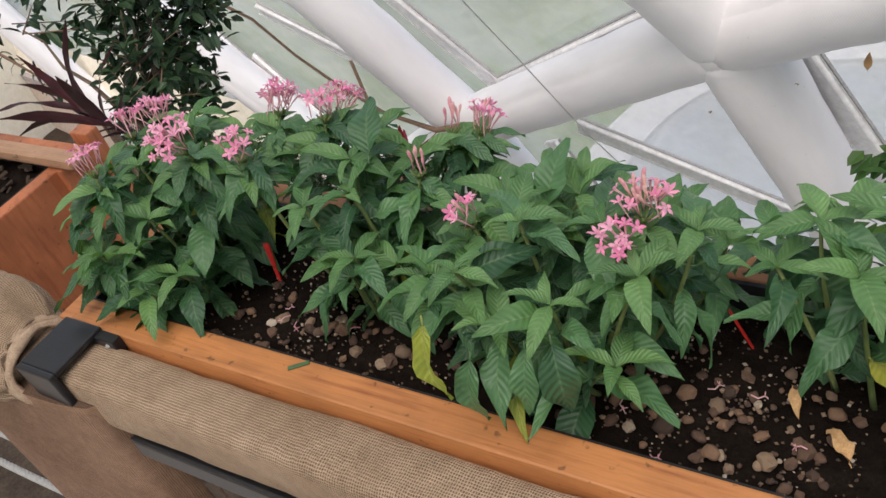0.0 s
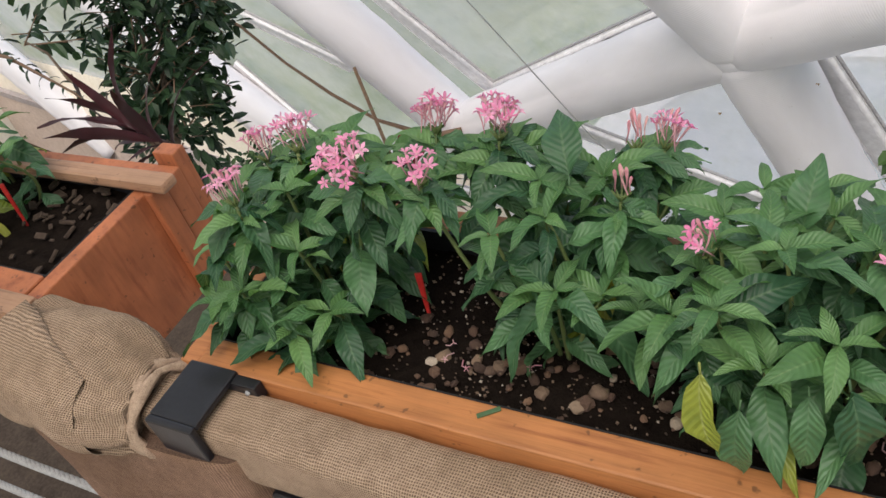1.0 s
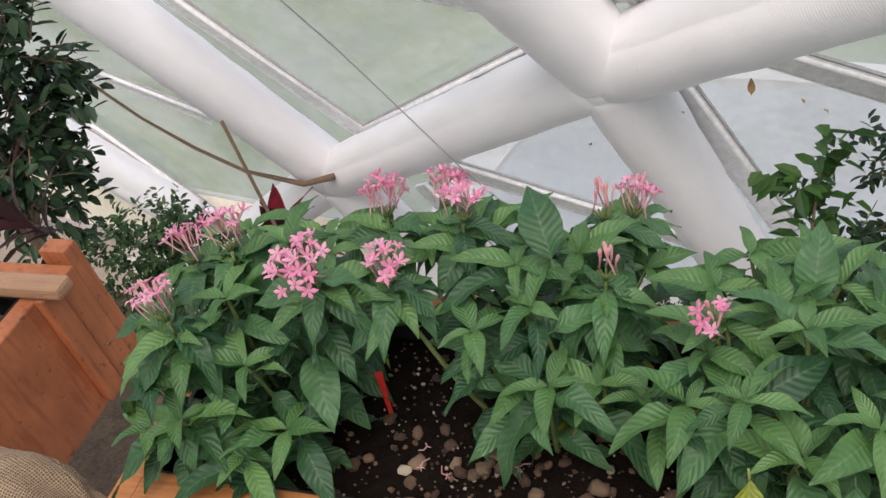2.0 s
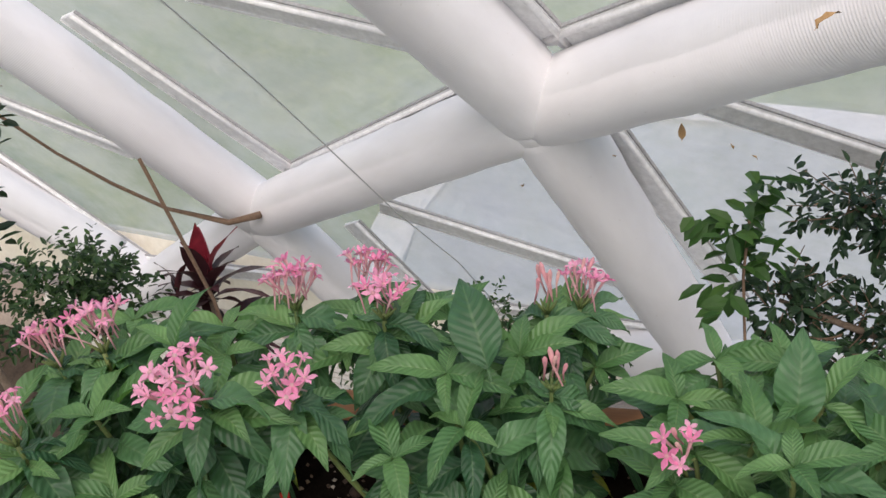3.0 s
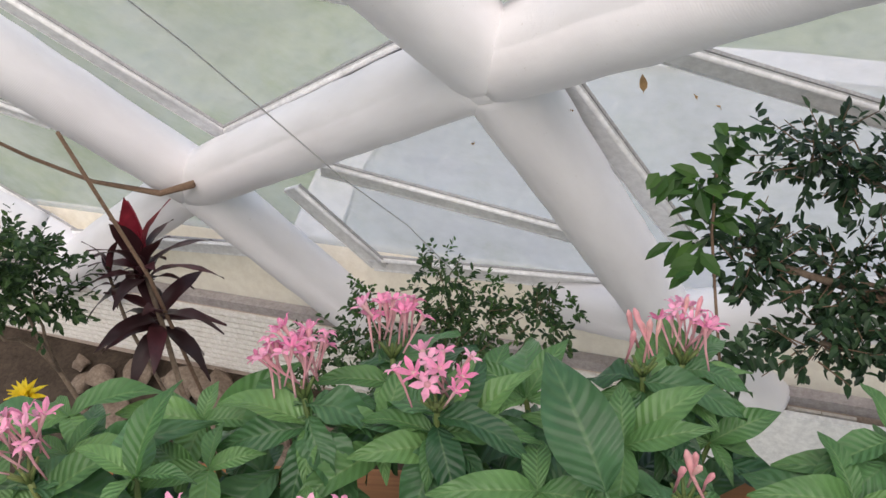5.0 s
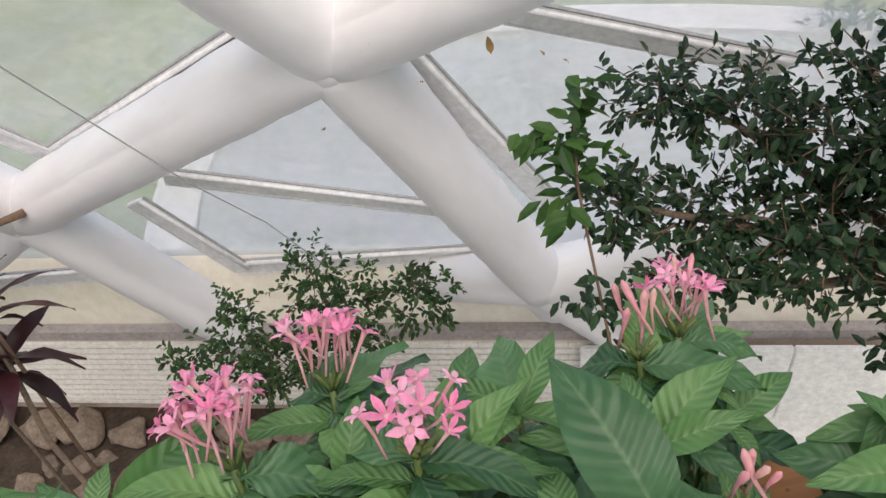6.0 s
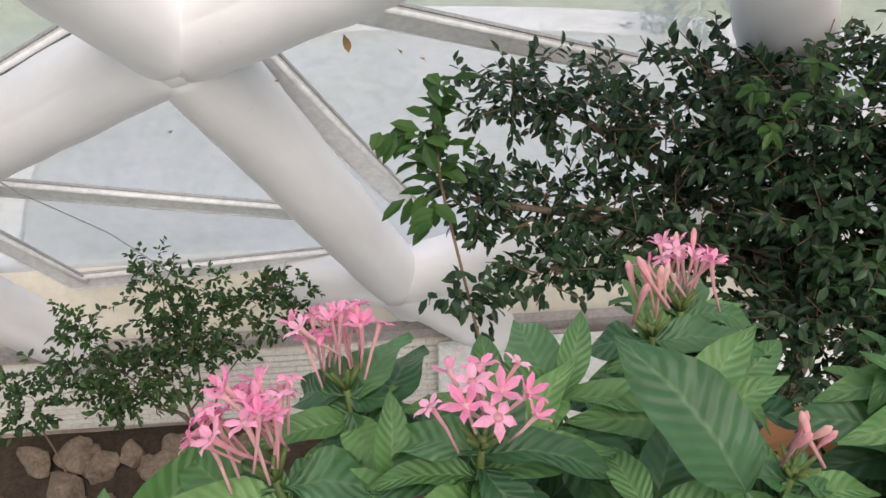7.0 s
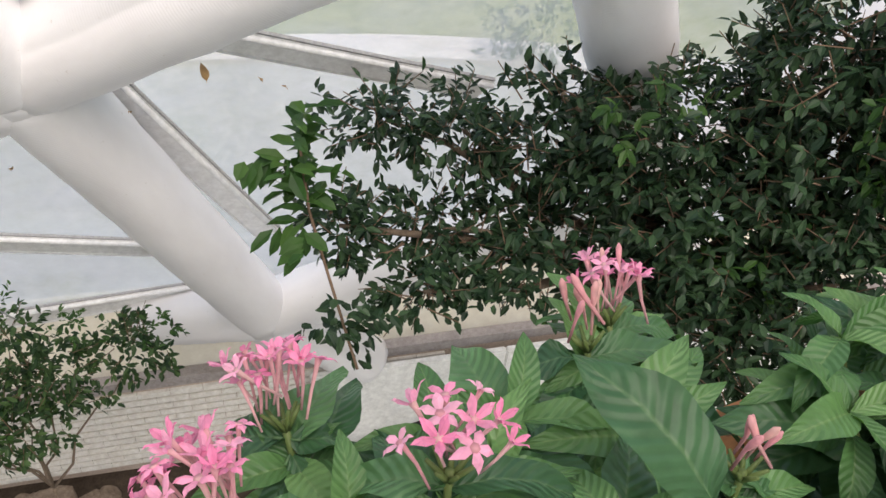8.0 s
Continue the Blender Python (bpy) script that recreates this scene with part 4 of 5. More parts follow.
plant_far = thing("pentas_plant", "young light green plant in a planter box", "plant", "pentas plants")
for i, p in enumerate([(-0.87, 0.15, 1.22), (-0.93, 0.19, 1.25), (-0.90, 0.09, 1.21), (-1.0, 0.14, 1.24), (-0.98, 0.19, 1.25), (-1.06, 0.10, 1.24)]):
    pentas_stem(plant_far, (p[0] - 0.03, p[1] + 0.03, 1.10), p, 500 + i, 4, 0.9, 0.3)

# ---- pebbles, labels and litter on the soil ----


def pebble_mesh(seed):
    bm = bmesh.new()
    bmesh.ops.create_icosphere(bm, subdivisions=2, radius=1.0)
    rnd = random.Random(seed)
    sx, sy, sz = rnd.uniform(0.8, 1.2), rnd.uniform(0.65, 0.95), rnd.uniform(0.5, 0.75)
    for v in bm.verts:
        f = 1 + 0.4 * noise.noise(v.co * 1.5 + Vector((seed * 5.0, 0, 0))) + 0.12 * noise.noise(v.co * 4 + Vector((seed * 3.0, 0, 0)))
        v.co = Vector((v.co.x * sx * f, v.co.y * sy * f, v.co.z * sz * f))
    return mesh_of(bm, "pebble", PEBBLE, seed % 2 == 0)


PEBBLES = [pebble_mesh(s) for s in range(6)]
rnd = random.Random(11)
gravel = thing("gravel", "scattered rounded brown and tan pebbles on soil", "pebbles", kind="stuff", at=(0, 0, 0))
for k in range(290):
    x = -0.36 + 1.28 * rnd.random() ** 0.75
    y = rnd.uniform(0.022, 0.242)
    if k % 3 == 0:
        x, y = rnd.gauss(0.46, 0.08), rnd.gauss(0.08, 0.04)
    elif k % 3 == 1:
        x, y = rnd.gauss(-0.01, 0.10), rnd.gauss(0.075, 0.035)
    x, y = min(max(x, -0.36), 0.93), min(max(y, 0.024), 0.24)
    s = rnd.choice((0.0025, 0.003, 0.004, 0.005, 0.006, 0.008)) * rnd.uniform(0.8, 1.25)
    piece("pebble", rnd.choice(PEBBLES), gravel, pose(x, y, 1.064 + s * 0.25, rnd.uniform(-20, 20), rnd.uniform(-20, 20), rnd.uniform(0, 360)) @ Matrix.Scale(s, 4))
for x, y, s in ((0.072, 0.052, 0.009), (0.317, 0.065, 0.016), (0.36, 0.10, 0.012), (0.40, 0.07, 0.011), (0.03, 0.06, 0.009), (0.09, 0.075, 0.013), (0.45, 0.055, 0.009), (0.50, 0.06, 0.010), (0.41, 0.115, 0.011), (0.08, 0.06, 0.010)):
    piece("pebble", rnd.choice(PEBBLES), gravel, pose(x, y, 1.064 + s * 0.4, 0, 10, rnd.uniform(0, 360)) @ Matrix.Scale(s, 4))


rnd_grain = random.Random(77)
verts, faces = [], []
for k in range(1500):
    x = rnd_grain.choice((rnd_grain.uniform(-0.37, 0.94), rnd_grain.gauss(0.45, 0.12), rnd_grain.gauss(0.0, 0.12)))
    y, r = rnd_grain.uniform(0.022, 0.242), rnd_grain.uniform(0.0012, 0.0034)
    if not -0.37 < x < 0.94:
        continue
    turn = Euler((rnd_grain.uniform(0, 6), rnd_grain.uniform(0, 6), 0)).to_matrix()
    n0 = len(verts)
    for c in ((1, 0, 0), (-1, 0, 0), (0, 0.8, 0), (0, -0.8, 0), (0, 0, 0.7), (0, 0, -0.7)):
        verts.append(tuple(Vector((x, y, 1.0655)) + turn @ (Vector(c) * r * rnd_grain.uniform(0.7, 1.2))))
    faces += [tuple(n0 + q for q in f) for f in ((0, 2, 4), (2, 1, 4), (1, 3, 4), (3, 0, 4), (2, 0, 5), (1, 2, 5), (3, 1, 5), (0, 3, 5))]
me = bpy.data.meshes.new("grain")
me.from_pydata(verts, [], faces)
me.materials.append(GRAIN)
grains = new("grain", me)
grains.parent = gravel
tagged(grains, "fine pale grit in the soil", kind="stuff")

bark = thing("bark_mulch", "dark bark chips scattered on planter soil", "mulch", kind="stuff")
CHIP = mesh_of(box(bmesh.new(), (-1, -0.55, -0.25), (1, 0.55, 0.25), 0.15), "bark_chip", BARK_CHIP, False)
for k in range(150):
    s = rnd.uniform(0.004, 0.012)
    piece("bark_chip", CHIP, bark, pose(rnd.uniform(-1.3, -0.71), rnd.uniform(0.035, 0.225), 1.112, rnd.uniform(-40, 40), rnd.uniform(-40, 40), rnd.uniform(0, 360)) @ Matrix.Scale(s, 4))


def plant_label(x, y, z, lean, turn, length=0.055):
    bm = bmesh.new()
    box(bm, (-0.0045, -0.0014, -0.02), (0.0045, 0.0014, length), 0.0012)
    for v in bm.verts:
        if v.co.z < 0:
            v.co.x *= 0.4
    ob = solid("plant_label", bm, RED, "bright red plastic plant label stuck in soil", "plant label", group="plant labels", smooth=False)
    ob.matrix_world = pose(x, y, z, lean, 0, turn)


plant_label(-0.148, 0.138, 1.075, -8, 15)
plant_label(-0.022, 0.215, 1.075, -12, -30)
plant_label(0.452, 0.190, 1.078, 20, -60, 0.05)
plant_label(-0.875, 0.13, 1.115, -5, 20, 0.07)


def litter(name, label, pts, radius, mat):
    bm = tube(bmesh.new(), pts, [radius] * len(pts), 6)
    d = (Vector(pts[-1]) - Vector(pts[-2])).normalized()
    for k in range(4):
        q = d.to_track_quat("Z", "Y") @ Vector((math.cos(k * 1.57), math.sin(k * 1.57), 0.4))
        tube(bm, [pts[-1], Vector(pts[-1]) + q * 0.0045], [radius, radius * 0.6], 5)
    solid(name, bm, mat, label, "fallen flower", group="fallen flowers")


rnd = random.Random(5)
for x, y in ((-0.085, 0.082), (-0.07, 0.075), (0.355, 0.085), (0.43, 0.12), (0.47, 0.125), (0.40, 0.03), (0.53, 0.08), (0.02, 0.09), (-0.1, 0.09)):
    a, l = rnd.uniform(0, 6.28), rnd.uniform(0.008, 0.016)
    p = Vector((x, y, 1.075))
    litter("fallen_floret", "withered pale pink floret lying on soil", [p, p + Vector((math.cos(a), math.sin(a), 0.1)) * l * 0.6, p + Vector((math.cos(a + 0.4), math.sin(a + 0.4), 0.2)) * l], 0.0007, PETAL_TUBE)


def dry_leaf(p, length, turn, mat=DRY, label="curled dry brown leaf lying on soil", tilt=0.0):
    bm = leaf_bm(length, length * 0.42, 0.5, 0.3, 0.1, int(turn))
    ob = solid("dry_leaf", bm, mat, label, "fallen leaf", group="fallen leaves")
    ob.matrix_world = pose(*p, tilt, 8, turn)


dry_leaf((0.565, 0.075, 1.078), 0.045, 30)
dry_leaf((0.505, 0.142, 1.078), 0.03, 200)
dry_leaf((0.60, 0.11, 1.08), 0.06, 280)
dry_leaf((-0.165, 0.06, 1.075), 0.03, 70, LEAF, "small green leaf lying on the soil")
bm = bmesh.new()
box(bm, (-0.013, -0.0028, 0.0), (0.013, 0.0028, 0.002), 0.0008)
ob = solid("leaf_scrap", bm, LEAF, "small green leaf scrap on the wooden rim", "leaf scrap", smooth=False)
ob.matrix_world = pose(0.0, 0.0, 1.1005, 0, 0, 38)

# ---- far plants ----


def far_leaf(verts, faces, p, d, n, length, width):
    """A folded six-point leaf added to lists."""
    s = d.cross(n).normalized()
    n = s.cross(d)
    k = len(verts)
    verts += [p, p + d * length * 0.35 + s * width * 0.5 + n * width * 0.12, p + d * length * 0.75 + s * width * 0.36, p + d * length - n * length * 0.12, p + d * length * 0.75 - s * width * 0.36, p + d * length * 0.35 - s * width * 0.5 + n * width * 0.12, p + d * length * 0.5 - n * width * 0.08]
    faces += [(k, k + 6, k + 1), (k + 1, k + 6, k + 2), (k + 2, k + 6, k + 3), (k + 3, k + 6, k + 4), (k + 4, k + 6, k + 5), (k + 5, k + 6, k)]


def crown(parent, clumps, leaf_len, mat, seed, name="crown", droop=0.3, density=1.0, label="", twigs=None):
    """Leaves in sprays that fill uneven clumps: centre, radii, count of sprays."""
    rnd = random.Random(seed)
    verts, faces = [], []
    for c, r, count in clumps:
        c = Vector(c)
        for _ in range(int(count * density)):
            while True:
                o = Vector([rnd.uniform(-1, 1) for _ in range(3)])
                if o.length < 1 and noise.noise(o * 2.2 + c * 2) > -0.08:
                    break
            p = c + Vector((o.x * r[0], o.y * r[1], o.z * r[2]))
            out = (o + Vector((rnd.uniform(-0.7, 0.7), rnd.uniform(-0.7, 0.7), rnd.uniform(-0.5, 0.7)))).normalized()
            side = out.orthogonal().normalized()
            spray = rnd.uniform(1.4, 2.6) * leaf_len
            if twigs is not None:
                twigs.append((p - out * spray * 0.3, p + out * spray))
            for k in range(rnd.randint(5, 8)):
                t = k / 7
                q = p + out * spray * t
                a = rnd.uniform(0, 6.28)
                turn = Matrix.Rotation(a, 3, out)
                d = (turn @ side * 0.9 + out * 0.7 - Vector((0, 0, droop))).normalized()
                nrm = (Vector((0, 0, 1)) + Vector([rnd.uniform(-0.5, 0.5) for _ in range(3)])).normalized()
                far_leaf(verts, faces, q, d, nrm, leaf_len * rnd.uniform(0.7, 1.2), leaf_len * 0.46 * rnd.uniform(0.8, 1.15))
    me = bpy.data.meshes.new(name)
    me.from_pydata([tuple(v) for v in verts], [], faces)
    me.materials.append(mat)
    ob = new(name, me)
    ob.parent = parent
    tagged(ob, label, kind="stuff")
    return ob


def limbs(parent, root, targets, r0, seed, mat=BARK, trunk_top=None):
    trunk_top = Vector(trunk_top or root)
    part("trunk", tube(bmesh.new(), between(root, trunk_top, 8, 0, 0.03, seed), [r0 * (1 - 0.06 * k) for k in range(9)], 10, 0.15, seed), mat, parent)
    for k, t in enumerate(targets):
        part("limb", tube(bmesh.new(), between(trunk_top, t, 6, -0.05, 0.04, seed + k), [r0 * 0.5 * (1 - 0.13 * i) for i in range(7)], 7), mat, parent)


def twig_mesh(parent, twigs, r, mat=TWIG):
    bm = bmesh.new()
    for a, b in twigs[::2]:
        tube(bm, [a, b], [r, r * 0.5], 4, cap=False)
    tagged(part("twig", bm, mat, parent), kind="stuff")


tree = thing("tree", "dense dark green small-leaved tree in the dome bed", "tree")
CLUMPS = [
    ((1.05, 2.88, -0.67), (0.24, 0.2, 0.11), 52), ((1.35, 2.72, -0.68), (0.30, 0.25, 0.09), 58), ((1.70, 2.50, -0.66), (0.36, 0.3, 0.14), 90), ((1.70, 2.52, -0.42), (0.26, 0.2, 0.05), 30),
    ((2.15, 2.25, -0.57), (0.48, 0.4, 0.30), 300), ((2.72, 2.0, -0.12), (0.50, 0.45, 0.40), 350), ((2.65, 1.75, -0.45), (0.55, 0.4, 0.35), 360),
    ((2.2, 1.85, -0.80), (0.48, 0.4, 0.30), 340), ((1.58, 2.20, -0.99), (0.38, 0.3, 0.14), 130), ((2.5, 1.45, -0.85), (0.5, 0.4, 0.35), 300),
    ((1.15, 2.45, -0.98), (0.30, 0.22, 0.06), 76), ((0.72, 2.62, -0.98), (0.17, 0.16, 0.06), 46), ((0.98, 2.25, -1.13), (0.18, 0.15, 0.05), 36), ((2.0, 1.62, -1.10), (0.48, 0.35, 0.22), 260),
    ((2.9, 1.9, 0.35), (0.5, 0.4, 0.3), 220), ((3.0, 1.5, -0.3), (0.4, 0.4, 0.5), 240),
]
tw = []
crown(tree, CLUMPS, 0.066, TREE_LEAF, 3, twigs=tw, density=1.2)
# Sprays in a lighter leaf colour where the crown catches light.
crown(tree, [((2.62, 1.55, -0.30), (0.20, 0.15, 0.15), 14), ((2.2, 1.6, -0.75), (0.22, 0.15, 0.12), 14), ((1.9, 2.2, -0.35), (0.3, 0.2, 0.15), 12), ((2.7, 1.5, 0.05), (0.25, 0.2, 0.2), 12)], 0.08, LIGHT_LEAF, 21, "crown", label="paler leaf sprays standing for lit foliage")
limbs(tree, (2.5, 1.9, -4.95), [c for c, r, n in CLUMPS], 0.09, 3, trunk_top=(2.35, 2.0, -1.4))
twig_mesh(tree, tw, 0.004)

ivy = thing("climbing_plant", "light green broad-leaved climber hanging beside the tree", "climbing plant")
tw = []
crown(ivy, [((0.53, 2.55, -0.53), (0.06, 0.07, 0.06), 9), ((0.51, 2.42, -0.68), (0.05, 0.05, 0.05), 7)], 0.12, LIGHT_LEAF, 8, "leaves", 0.6, twigs=tw)
part("vine", tube(bmesh.new(), [(0.55, 2.58, -0.45), (0.53, 2.42, -0.66), (0.537, 2.273, -0.80), (0.545, 2.13, -0.93), (0.56, 1.95, -1.12)], [0.006] * 5, 6), TWIG, ivy)
crown(ivy, [((0.56, 2.06, -0.98), (0.10, 0.08, 0.12), 14)], 0.07, TREE_LEAF, 9, "leaves", 0.6)

left_tree = thing("tree", "slender dark leafy shrub tree behind the planter box", "tree")
tw = []
LEFT_CLUMPS = [((-2.42, 1.84, 0.62), (0.22, 0.22, 0.22), 150), ((-2.38, 1.70, 0.38), (0.20, 0.2, 0.20), 130), ((-2.36, 1.62, 0.15), (0.17, 0.18, 0.16), 80), ((-2.46, 1.84, 0.90), (0.24, 0.24, 0.2), 85), ((-2.80, 1.45, 0.62), (0.22, 0.15, 0.05), 14)]
crown(left_tree, LEFT_CLUMPS, 0.08, TREE_LEAF, 5, twigs=tw, density=0.62)
limbs(left_tree, (-2.4, 1.5, -4.95), [c for c, r, n in LEFT_CLUMPS], 0.03, 5, trunk_top=(-2.42, 1.55, 0.0))
twig_mesh(left_tree, tw, 0.004)

shrub = thing("shrub", "airy green shrub with fine leaflets below the kerb", "shrub", "bed shrubs")
tw = []
SHRUB_CLUMPS = [((-1.42, 3.50, -2.50), (0.22, 0.2, 0.2), 60), ((-0.92, 3.75, -2.40), (0.22, 0.2, 0.26), 45), ((-0.76, 3.58, -2.58), (0.25, 0.2, 0.18), 70), ((-0.26, 3.62, -2.60), (0.24, 0.2, 0.13), 60), ((-0.95, 3.40, -2.75), (0.45, 0.2, 0.15), 80), ((-1.25, 3.45, -2.85), (0.3, 0.2, 0.15), 60)]
crown(shrub, SHRUB_CLUMPS, 0.06, SHRUB_LEAF, 12, twigs=tw, density=1.0)
crown(shrub, [((-0.92, 3.78, -2.22), (0.10, 0.1, 0.20), 14), ((-1.42, 3.55, -2.33), (0.12, 0.1, 0.14), 14), ((-0.58, 3.72, -2.38), (0.14, 0.1, 0.13), 12), ((-0.2, 3.66, -2.50), (0.2, 0.1, 0.06), 12), ((-1.2, 3.36, -2.70), (0.3, 0.1, 0.12), 16)], 0.045, LIGHT_LEAF, 41, "crown", 0.0, label="feathery paler shoots")
limbs(shrub, (-0.95, 3.3, -4.95), [c for c, r, n in SHRUB_CLUMPS], 0.02, 12, trunk_top=(-0.95, 3.35, -3.4))
twig_mesh(shrub, tw, 0.003)

low_shrub = thing("shrub", "small green seedling shrub among the rocks", "shrub", "bed shrubs")
crown(low_shrub, [((-1.84, 3.40, -2.85), (0.12, 0.12, 0.22), 30), ((-1.80, 3.5, -2.65), (0.15, 0.1, 0.1), 14)], 0.06, SHRUB_LEAF, 14)
limbs(low_shrub, (-1.84, 3.3, -4.95), [(-1.8, 3.45, -2.7)], 0.01, 14, trunk_top=(-1.84, 3.38, -3.0))

outside_bush = thing("shrub", "sparse grey-green bush outside the glazing", "shrub")
crown(outside_bush, [((6.1, 9.1, -4.6), (0.45, 0.4, 0.45), 70), ((5.5, 9.4, -4.7), (0.3, 0.3, 0.3), 30)], 0.09, LIGHT_LEAF, 33)
limbs(outside_bush, (6.0, 9.1, -5.15), [(6.1, 9.1, -4.5), (5.6, 9.3, -4.6), (6.3, 9.0, -4.6)], 0.02, 33, trunk_top=(6.0, 9.1, -4.95))

left_bush = thing("shrub", "pale green fine-leaved bush beside the purple plant", "shrub", "bed shrubs")
crown(left_bush, [((-3.1, 2.72, -1.15), (0.32, 0.25, 0.22), 130), ((-3.05, 2.85, -1.40), (0.30, 0.25, 0.22), 120), ((-3.35, 2.6, -1.25), (0.3, 0.25, 0.25), 100)], 0.06, SHRUB_LEAF, 15)
limbs(left_bush, (-3.1, 2.6, -4.95), [(-3.1, 2.72, -1.15), (-3.05, 2.85, -1.4), (-3.35, 2.6, -1.25)], 0.03, 15, trunk_top=(-3.1, 2.7, -2.0))


def blade_rosette(parent, p, axis, count, length, width, seed, mats, spread=(15, 95)):
    rnd = random.Random(seed)
    q = Vector(axis).normalized().to_track_quat("Z", "Y").to_matrix().to_4x4()
    meshes = [mesh_of(leaf_bm(length, width, 0.2, d, 0.02, seed + k), "blade", m) for k, (d, m) in enumerate(zip((0.1, 0.3, 0.2), mats))]
    for k in range(count):
        t = k / max(count - 1, 1)
        el = 90 - (spread[0] + (spread[1] - spread[0]) * t)
        me = meshes[0] if t < 0.25 else rnd.choice(meshes[1:])
        m = Matrix.Translation(Vector(p) - Vector(axis).normalized() * 0.12 * t) @ q @ aim((0, 0, 0), k * 137.5 + rnd.uniform(-15, 15), el, rnd.uniform(-15, 15), rnd.uniform(0.75, 1.1))
        piece("blade", me, parent, m)


cordyline = thing("cordyline", "purple-leaved cordyline on a bare cane", "plant", "cordylines")
part("cane", tube(bmesh.new(), [(-2.40, 2.70, -4.95), (-2.43, 2.76, -2.3), (-2.47, 2.95, -1.85), (-2.56, 3.15, -1.58)], [0.02, 0.018, 0.016, 0.013], 8, 0.2), BARK, cordyline)
blade_rosette(cordyline, (-2.56, 3.17, -1.55), (-0.1, 0.55, 0.8), 22, 0.43, 0.135, 2, (CRIMSON_LEAF, PURPLE_LEAF, PURPLE_LEAF), (8, 100))
blade_rosette(cordyline, (-2.49, 2.99, -1.80), (0.2, 0.3, 0.8), 16, 0.40, 0.125, 4, (PURPLE_LEAF, PURPLE_LEAF, PURPLE_LEAF), (50, 120))
cordyline_young = thing("cordyline", "small bronze-leaved cordyline shoot", "plant", "cordylines")
part("cane", tube(bmesh.new(), [(-2.75, 2.9, -4.95), (-2.74, 3.0, -1.9), (-2.73, 3.06, -1.55)], [0.014, 0.012, 0.009], 8), BARK, cordyline_young)
blade_rosette(cordyline_young, (-2.73, 3.08, -1.52), (-0.2, 0.4, 0.8), 7, 0.24, 0.06, 6, (PURPLE_LEAF, PURPLE_LEAF, PURPLE_LEAF), (15, 95))

near_cordyline = thing("cordyline", "long-bladed purple cordyline arching behind the planter box", "plant", "cordylines")
part("cane", tube(bmesh.new(), [(-1.15, 0.66, -4.95), (-1.15, 0.64, 0.6), (-1.17, 0.62, 0.90)], [0.02, 0.016, 0.011], 8), BARK, near_cordyline)
blade_rosette(near_cordyline, (-1.19, 0.60, 0.93), (-0.75, -0.1, 0.5), 16, 0.24, 0.030, 9, (PURPLE_LEAF, PURPLE_LEAF, PURPLE_LEAF), (5, 80))

branch = thing("branch", "thin arching shrub branch with small dark leaves", "branch")
BRANCH = [(-1.906, 0.75, 1.03), (-1.74, 0.75, 1.008), (-1.653, 0.75, 0.961), (-1.554, 0.75, 0.905), (-1.502, 0.75, 0.854)]
part("twig", tube(bmesh.new(), [(-2.45, 0.80, -4.95), (-2.42, 0.78, 0.30), (-2.30, 0.76, 0.80)] + BRANCH, [0.014, 0.009, 0.007, 0.006, 0.005, 0.004, 0.003, 0.002], 6), TWIG, branch)
BRANCH_LEAF = mesh_of(leaf_bm(0.036, 0.02, 0.2, 0.3, 0.03, 5, 5, 2), "leaf", TREE_LEAF)
rnd_twig = random.Random(19)
for a, b in zip(BRANCH, BRANCH[1:]):
    for k in range(7):
        piece("leaf", BRANCH_LEAF, branch, aim(Vector(a).lerp(Vector(b), k / 7), 90 * (k % 2) * 2 + rnd_twig.uniform(20, 160), rnd_twig.uniform(-60, 20), rnd_twig.uniform(-30, 30), rnd_twig.uniform(0.7, 1.2)))

stake = solid("stake", tube(bmesh.new(), [(-2.42, 2.90, -0.40), (-2.43, 3.0, -1.5), (-2.45, 2.75, -4.95)], [0.010, 0.012, 0.014], 8), TWIG, "thin brown wooden stake beside the cordyline", "stake")
liana = solid("liana", tube(bmesh.new(), [(-4.6, 3.75, -0.35), (-4.24, 3.96, -0.76), (-4.10, 4.12, -1.18), (-3.82, 4.20, -1.52), (-3.47, 4.23, -1.78), (-2.90, 4.10, -1.80), (-2.62, 4.10, -1.72)], [0.012, 0.012, 0.013, 0.014, 0.016, 0.022, 0.03], 8, 0.3), TWIG, "dry brown liana tied along the roof strut", "liana")
cord = solid("cord", tube(bmesh.new(), [(-2.05, 2.35, 1.25), (-1.84, 2.76, 0.48), (-1.72, 3.10, -0.10), (-1.60, 3.38, -0.65), (-1.36, 3.60, -1.30), (-1.08, 3.76, -1.83), (-0.80, 3.75, -2.3)], [0.004] * 7, 6), WIRE, "thin pale cord stretched across the glazing", "cord")

yellow = thing("yellow_flower", "bright yellow daisy-like flower in the bed", "flower")
part("stalk", tube(bmesh.new(), [(-2.1, 1.53, -4.95), (-2.1, 1.60, -0.85), (-2.1, 1.63, -0.76)], [0.008, 0.006, 0.005], 6), STEM, yellow)
PETAL_BLADE = mesh_of(leaf_bm(0.06, 0.02, 0.3, 0.2, 0.03, 3, 5, 2), "petal", YELLOW_PETAL)
for k in range(26):
    piece("petal", PETAL_BLADE, yellow, aim((-2.1, 1.63, -0.75), k * 137.5, 70 - 2.6 * k, 0.0, 1.4))

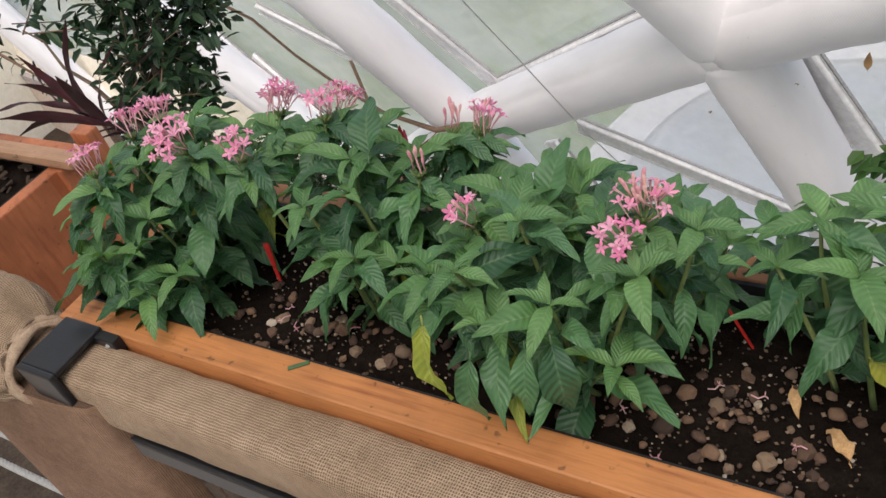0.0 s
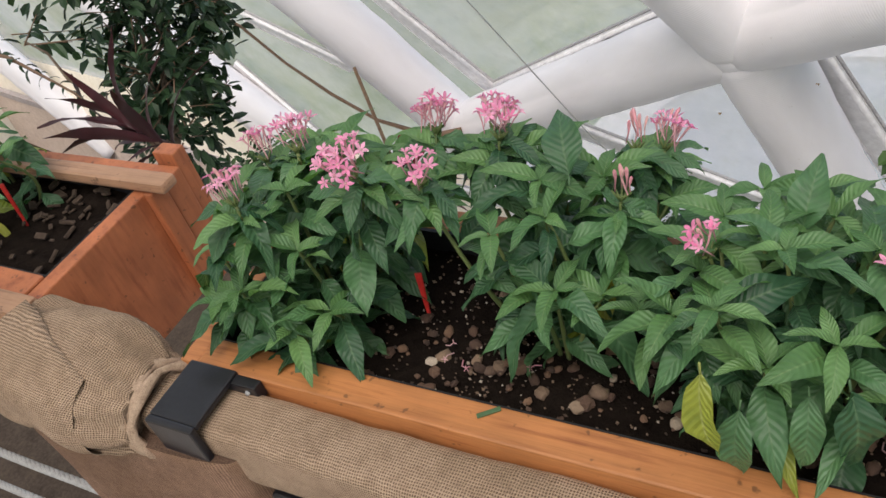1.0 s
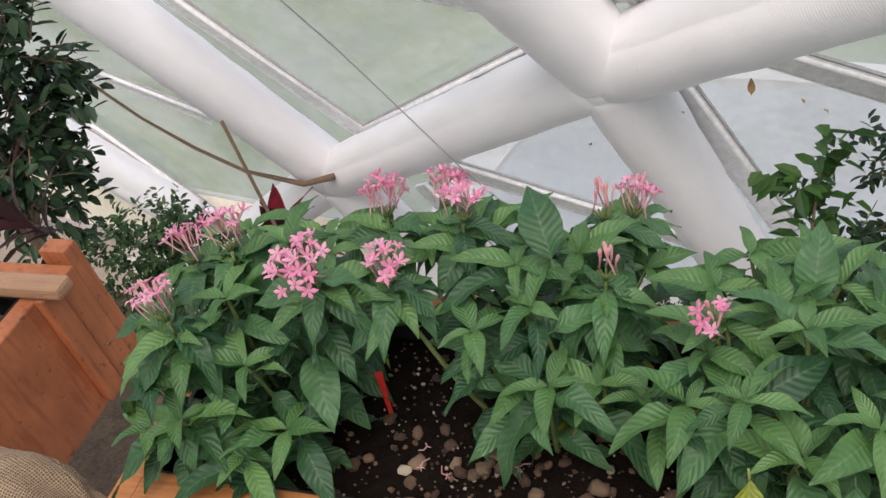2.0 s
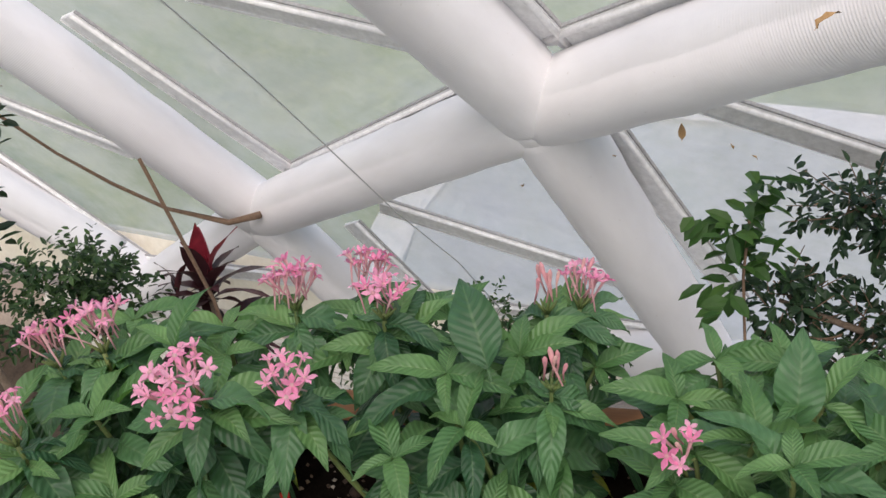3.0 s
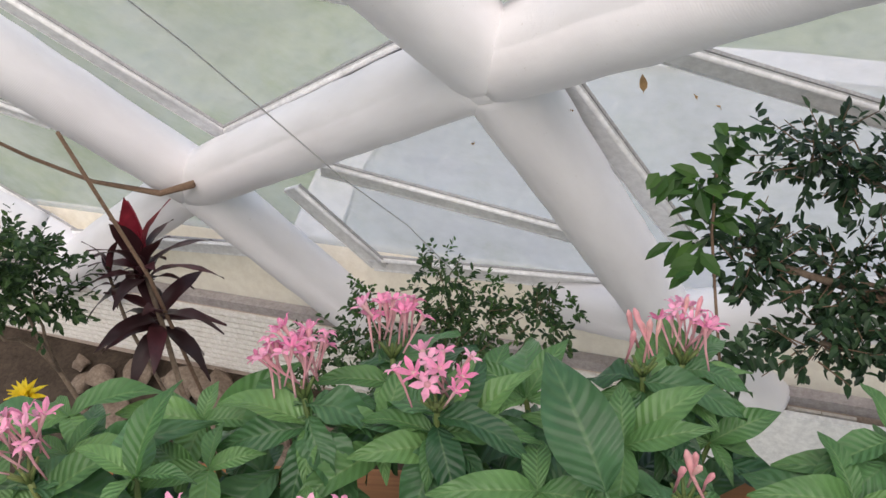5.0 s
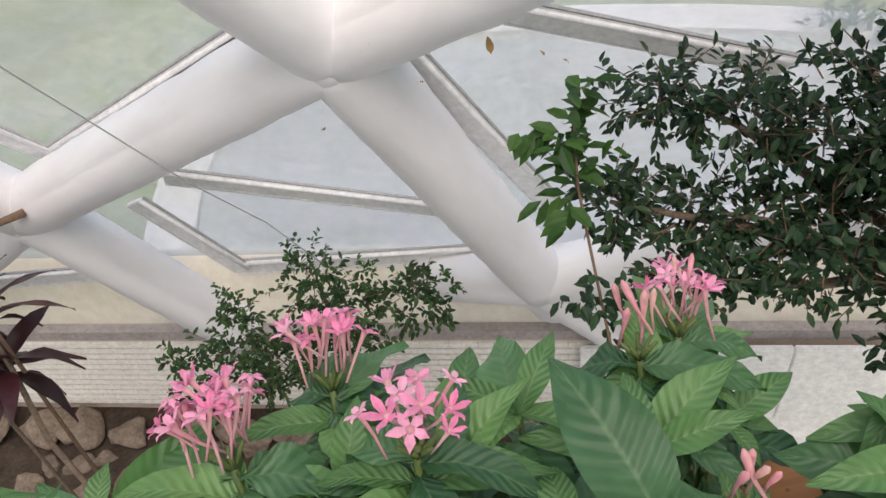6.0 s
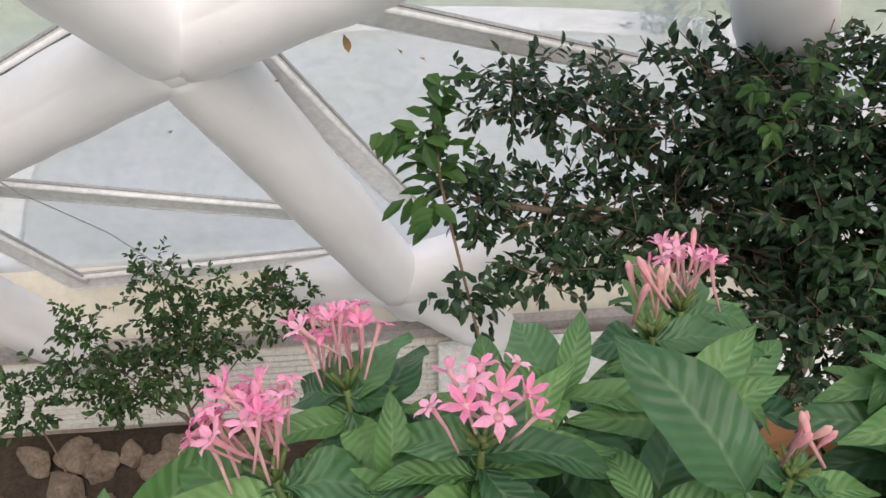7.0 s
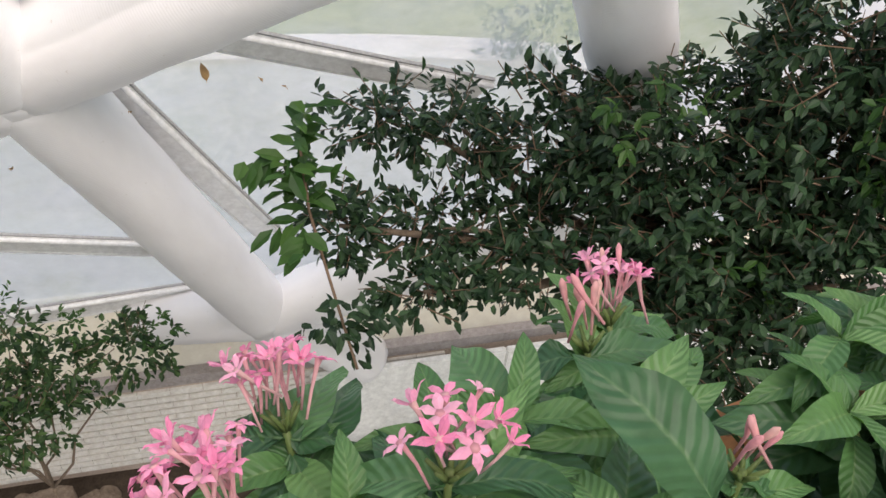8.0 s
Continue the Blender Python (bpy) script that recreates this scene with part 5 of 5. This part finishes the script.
rnd = random.Random(31)
for k in range(84):
    bm = bmesh.new()
    bmesh.ops.create_icosphere(bm, subdivisions=3, radius=1.0)
    s = rnd.uniform(0.09, 0.22)
    cuts = [Vector([rnd.uniform(-1, 1) for _ in range(3)]).normalized() for _ in range(9)]
    for v in bm.verts:
        for c in cuts:
            v.co -= c * max(0.0, v.co.dot(c) - 0.62)
        f = 1 + 0.22 * noise.noise(v.co * 1.2 + Vector((k * 7.0, 0, 0))) + 0.08 * noise.noise(v.co * 4 + Vector((k, 0, 0)))
        v.co = Vector((v.co.x * 1.2 * f, v.co.y * 0.9 * f, v.co.z * 0.7 * f)) * s
    ob = solid("rock", bm, ROCK, "rough brown stone in the planting bed", "rock", group="bed rocks")
    x = rnd.uniform(-4.5, 0.6) if k < 44 else rnd.uniform(-5.4, -1.2)
    y = rnd.uniform(2.4, 4.2) if k < 44 else 4.05 - 0.2 * x - rnd.random() ** 1.4 * 1.0
    ob.matrix_world = pose(x, min(y, 3.9 - 0.2 * x), -4.93 + s * 0.3, 0, 0, rnd.uniform(0, 360))

# white lining below the tree
tank = thing("water_basin", "white plastic pond lining with a dark pipe", "pond basin")
for xa in (0.9, 2.5, 4.1):
    bm = bmesh.new()
    beam(bm, (xa, 4.2 - 0.2 * xa - 0.12, -4.4), (xa + 1.595, 4.2 - 0.2 * (xa + 1.595) - 0.12, -4.4), 0.06, 1.14, 0.01)
    part("side_sheet", bm, WHITE, tank, smooth=False)
bm = bmesh.new()
box(bm, (0.75, 1.2, -4.9), (5.0, 3.7, -4.78), 0.03)
part("bottom_sheet", bm, WHITE, tank, smooth=False)
part("pipe", tube(bmesh.new(), [(1.5, 3.55, -4.72), (1.6, 3.55, -4.5), (1.9, 3.5, -4.42), (2.2, 3.45, -4.5), (2.3, 3.4, -4.75)], [0.035] * 5, 10), BLACK_STEEL, tank)

# dried leaves caught on the netting
for k, p in enumerate([(0.28, 2.88, -0.30), (0.49, 2.85, -0.33), (0.59, 2.86, -0.39), (0.9, 2.98, -0.74), (-0.01, 3.03, -0.49), (-0.56, 3.55, -1.05), (-0.77, 2.82, 0.15), (0.63, 2.25, 0.51)]):
    s = (0.07, 0.025, 0.03, 0.05, 0.03, 0.045, 0.09, 0.07)[k]
    ob = solid("dry_leaf", leaf_bm(s, s * 0.55, 0.4, 0.4, 0.12, k, 4, 2), DRY, "dried brown leaf caught on the roof film", "fallen leaf", group="caught leaves")
    ob.matrix_world = pose(p[0], p[1], p[2], 60, 0, 40 * k)
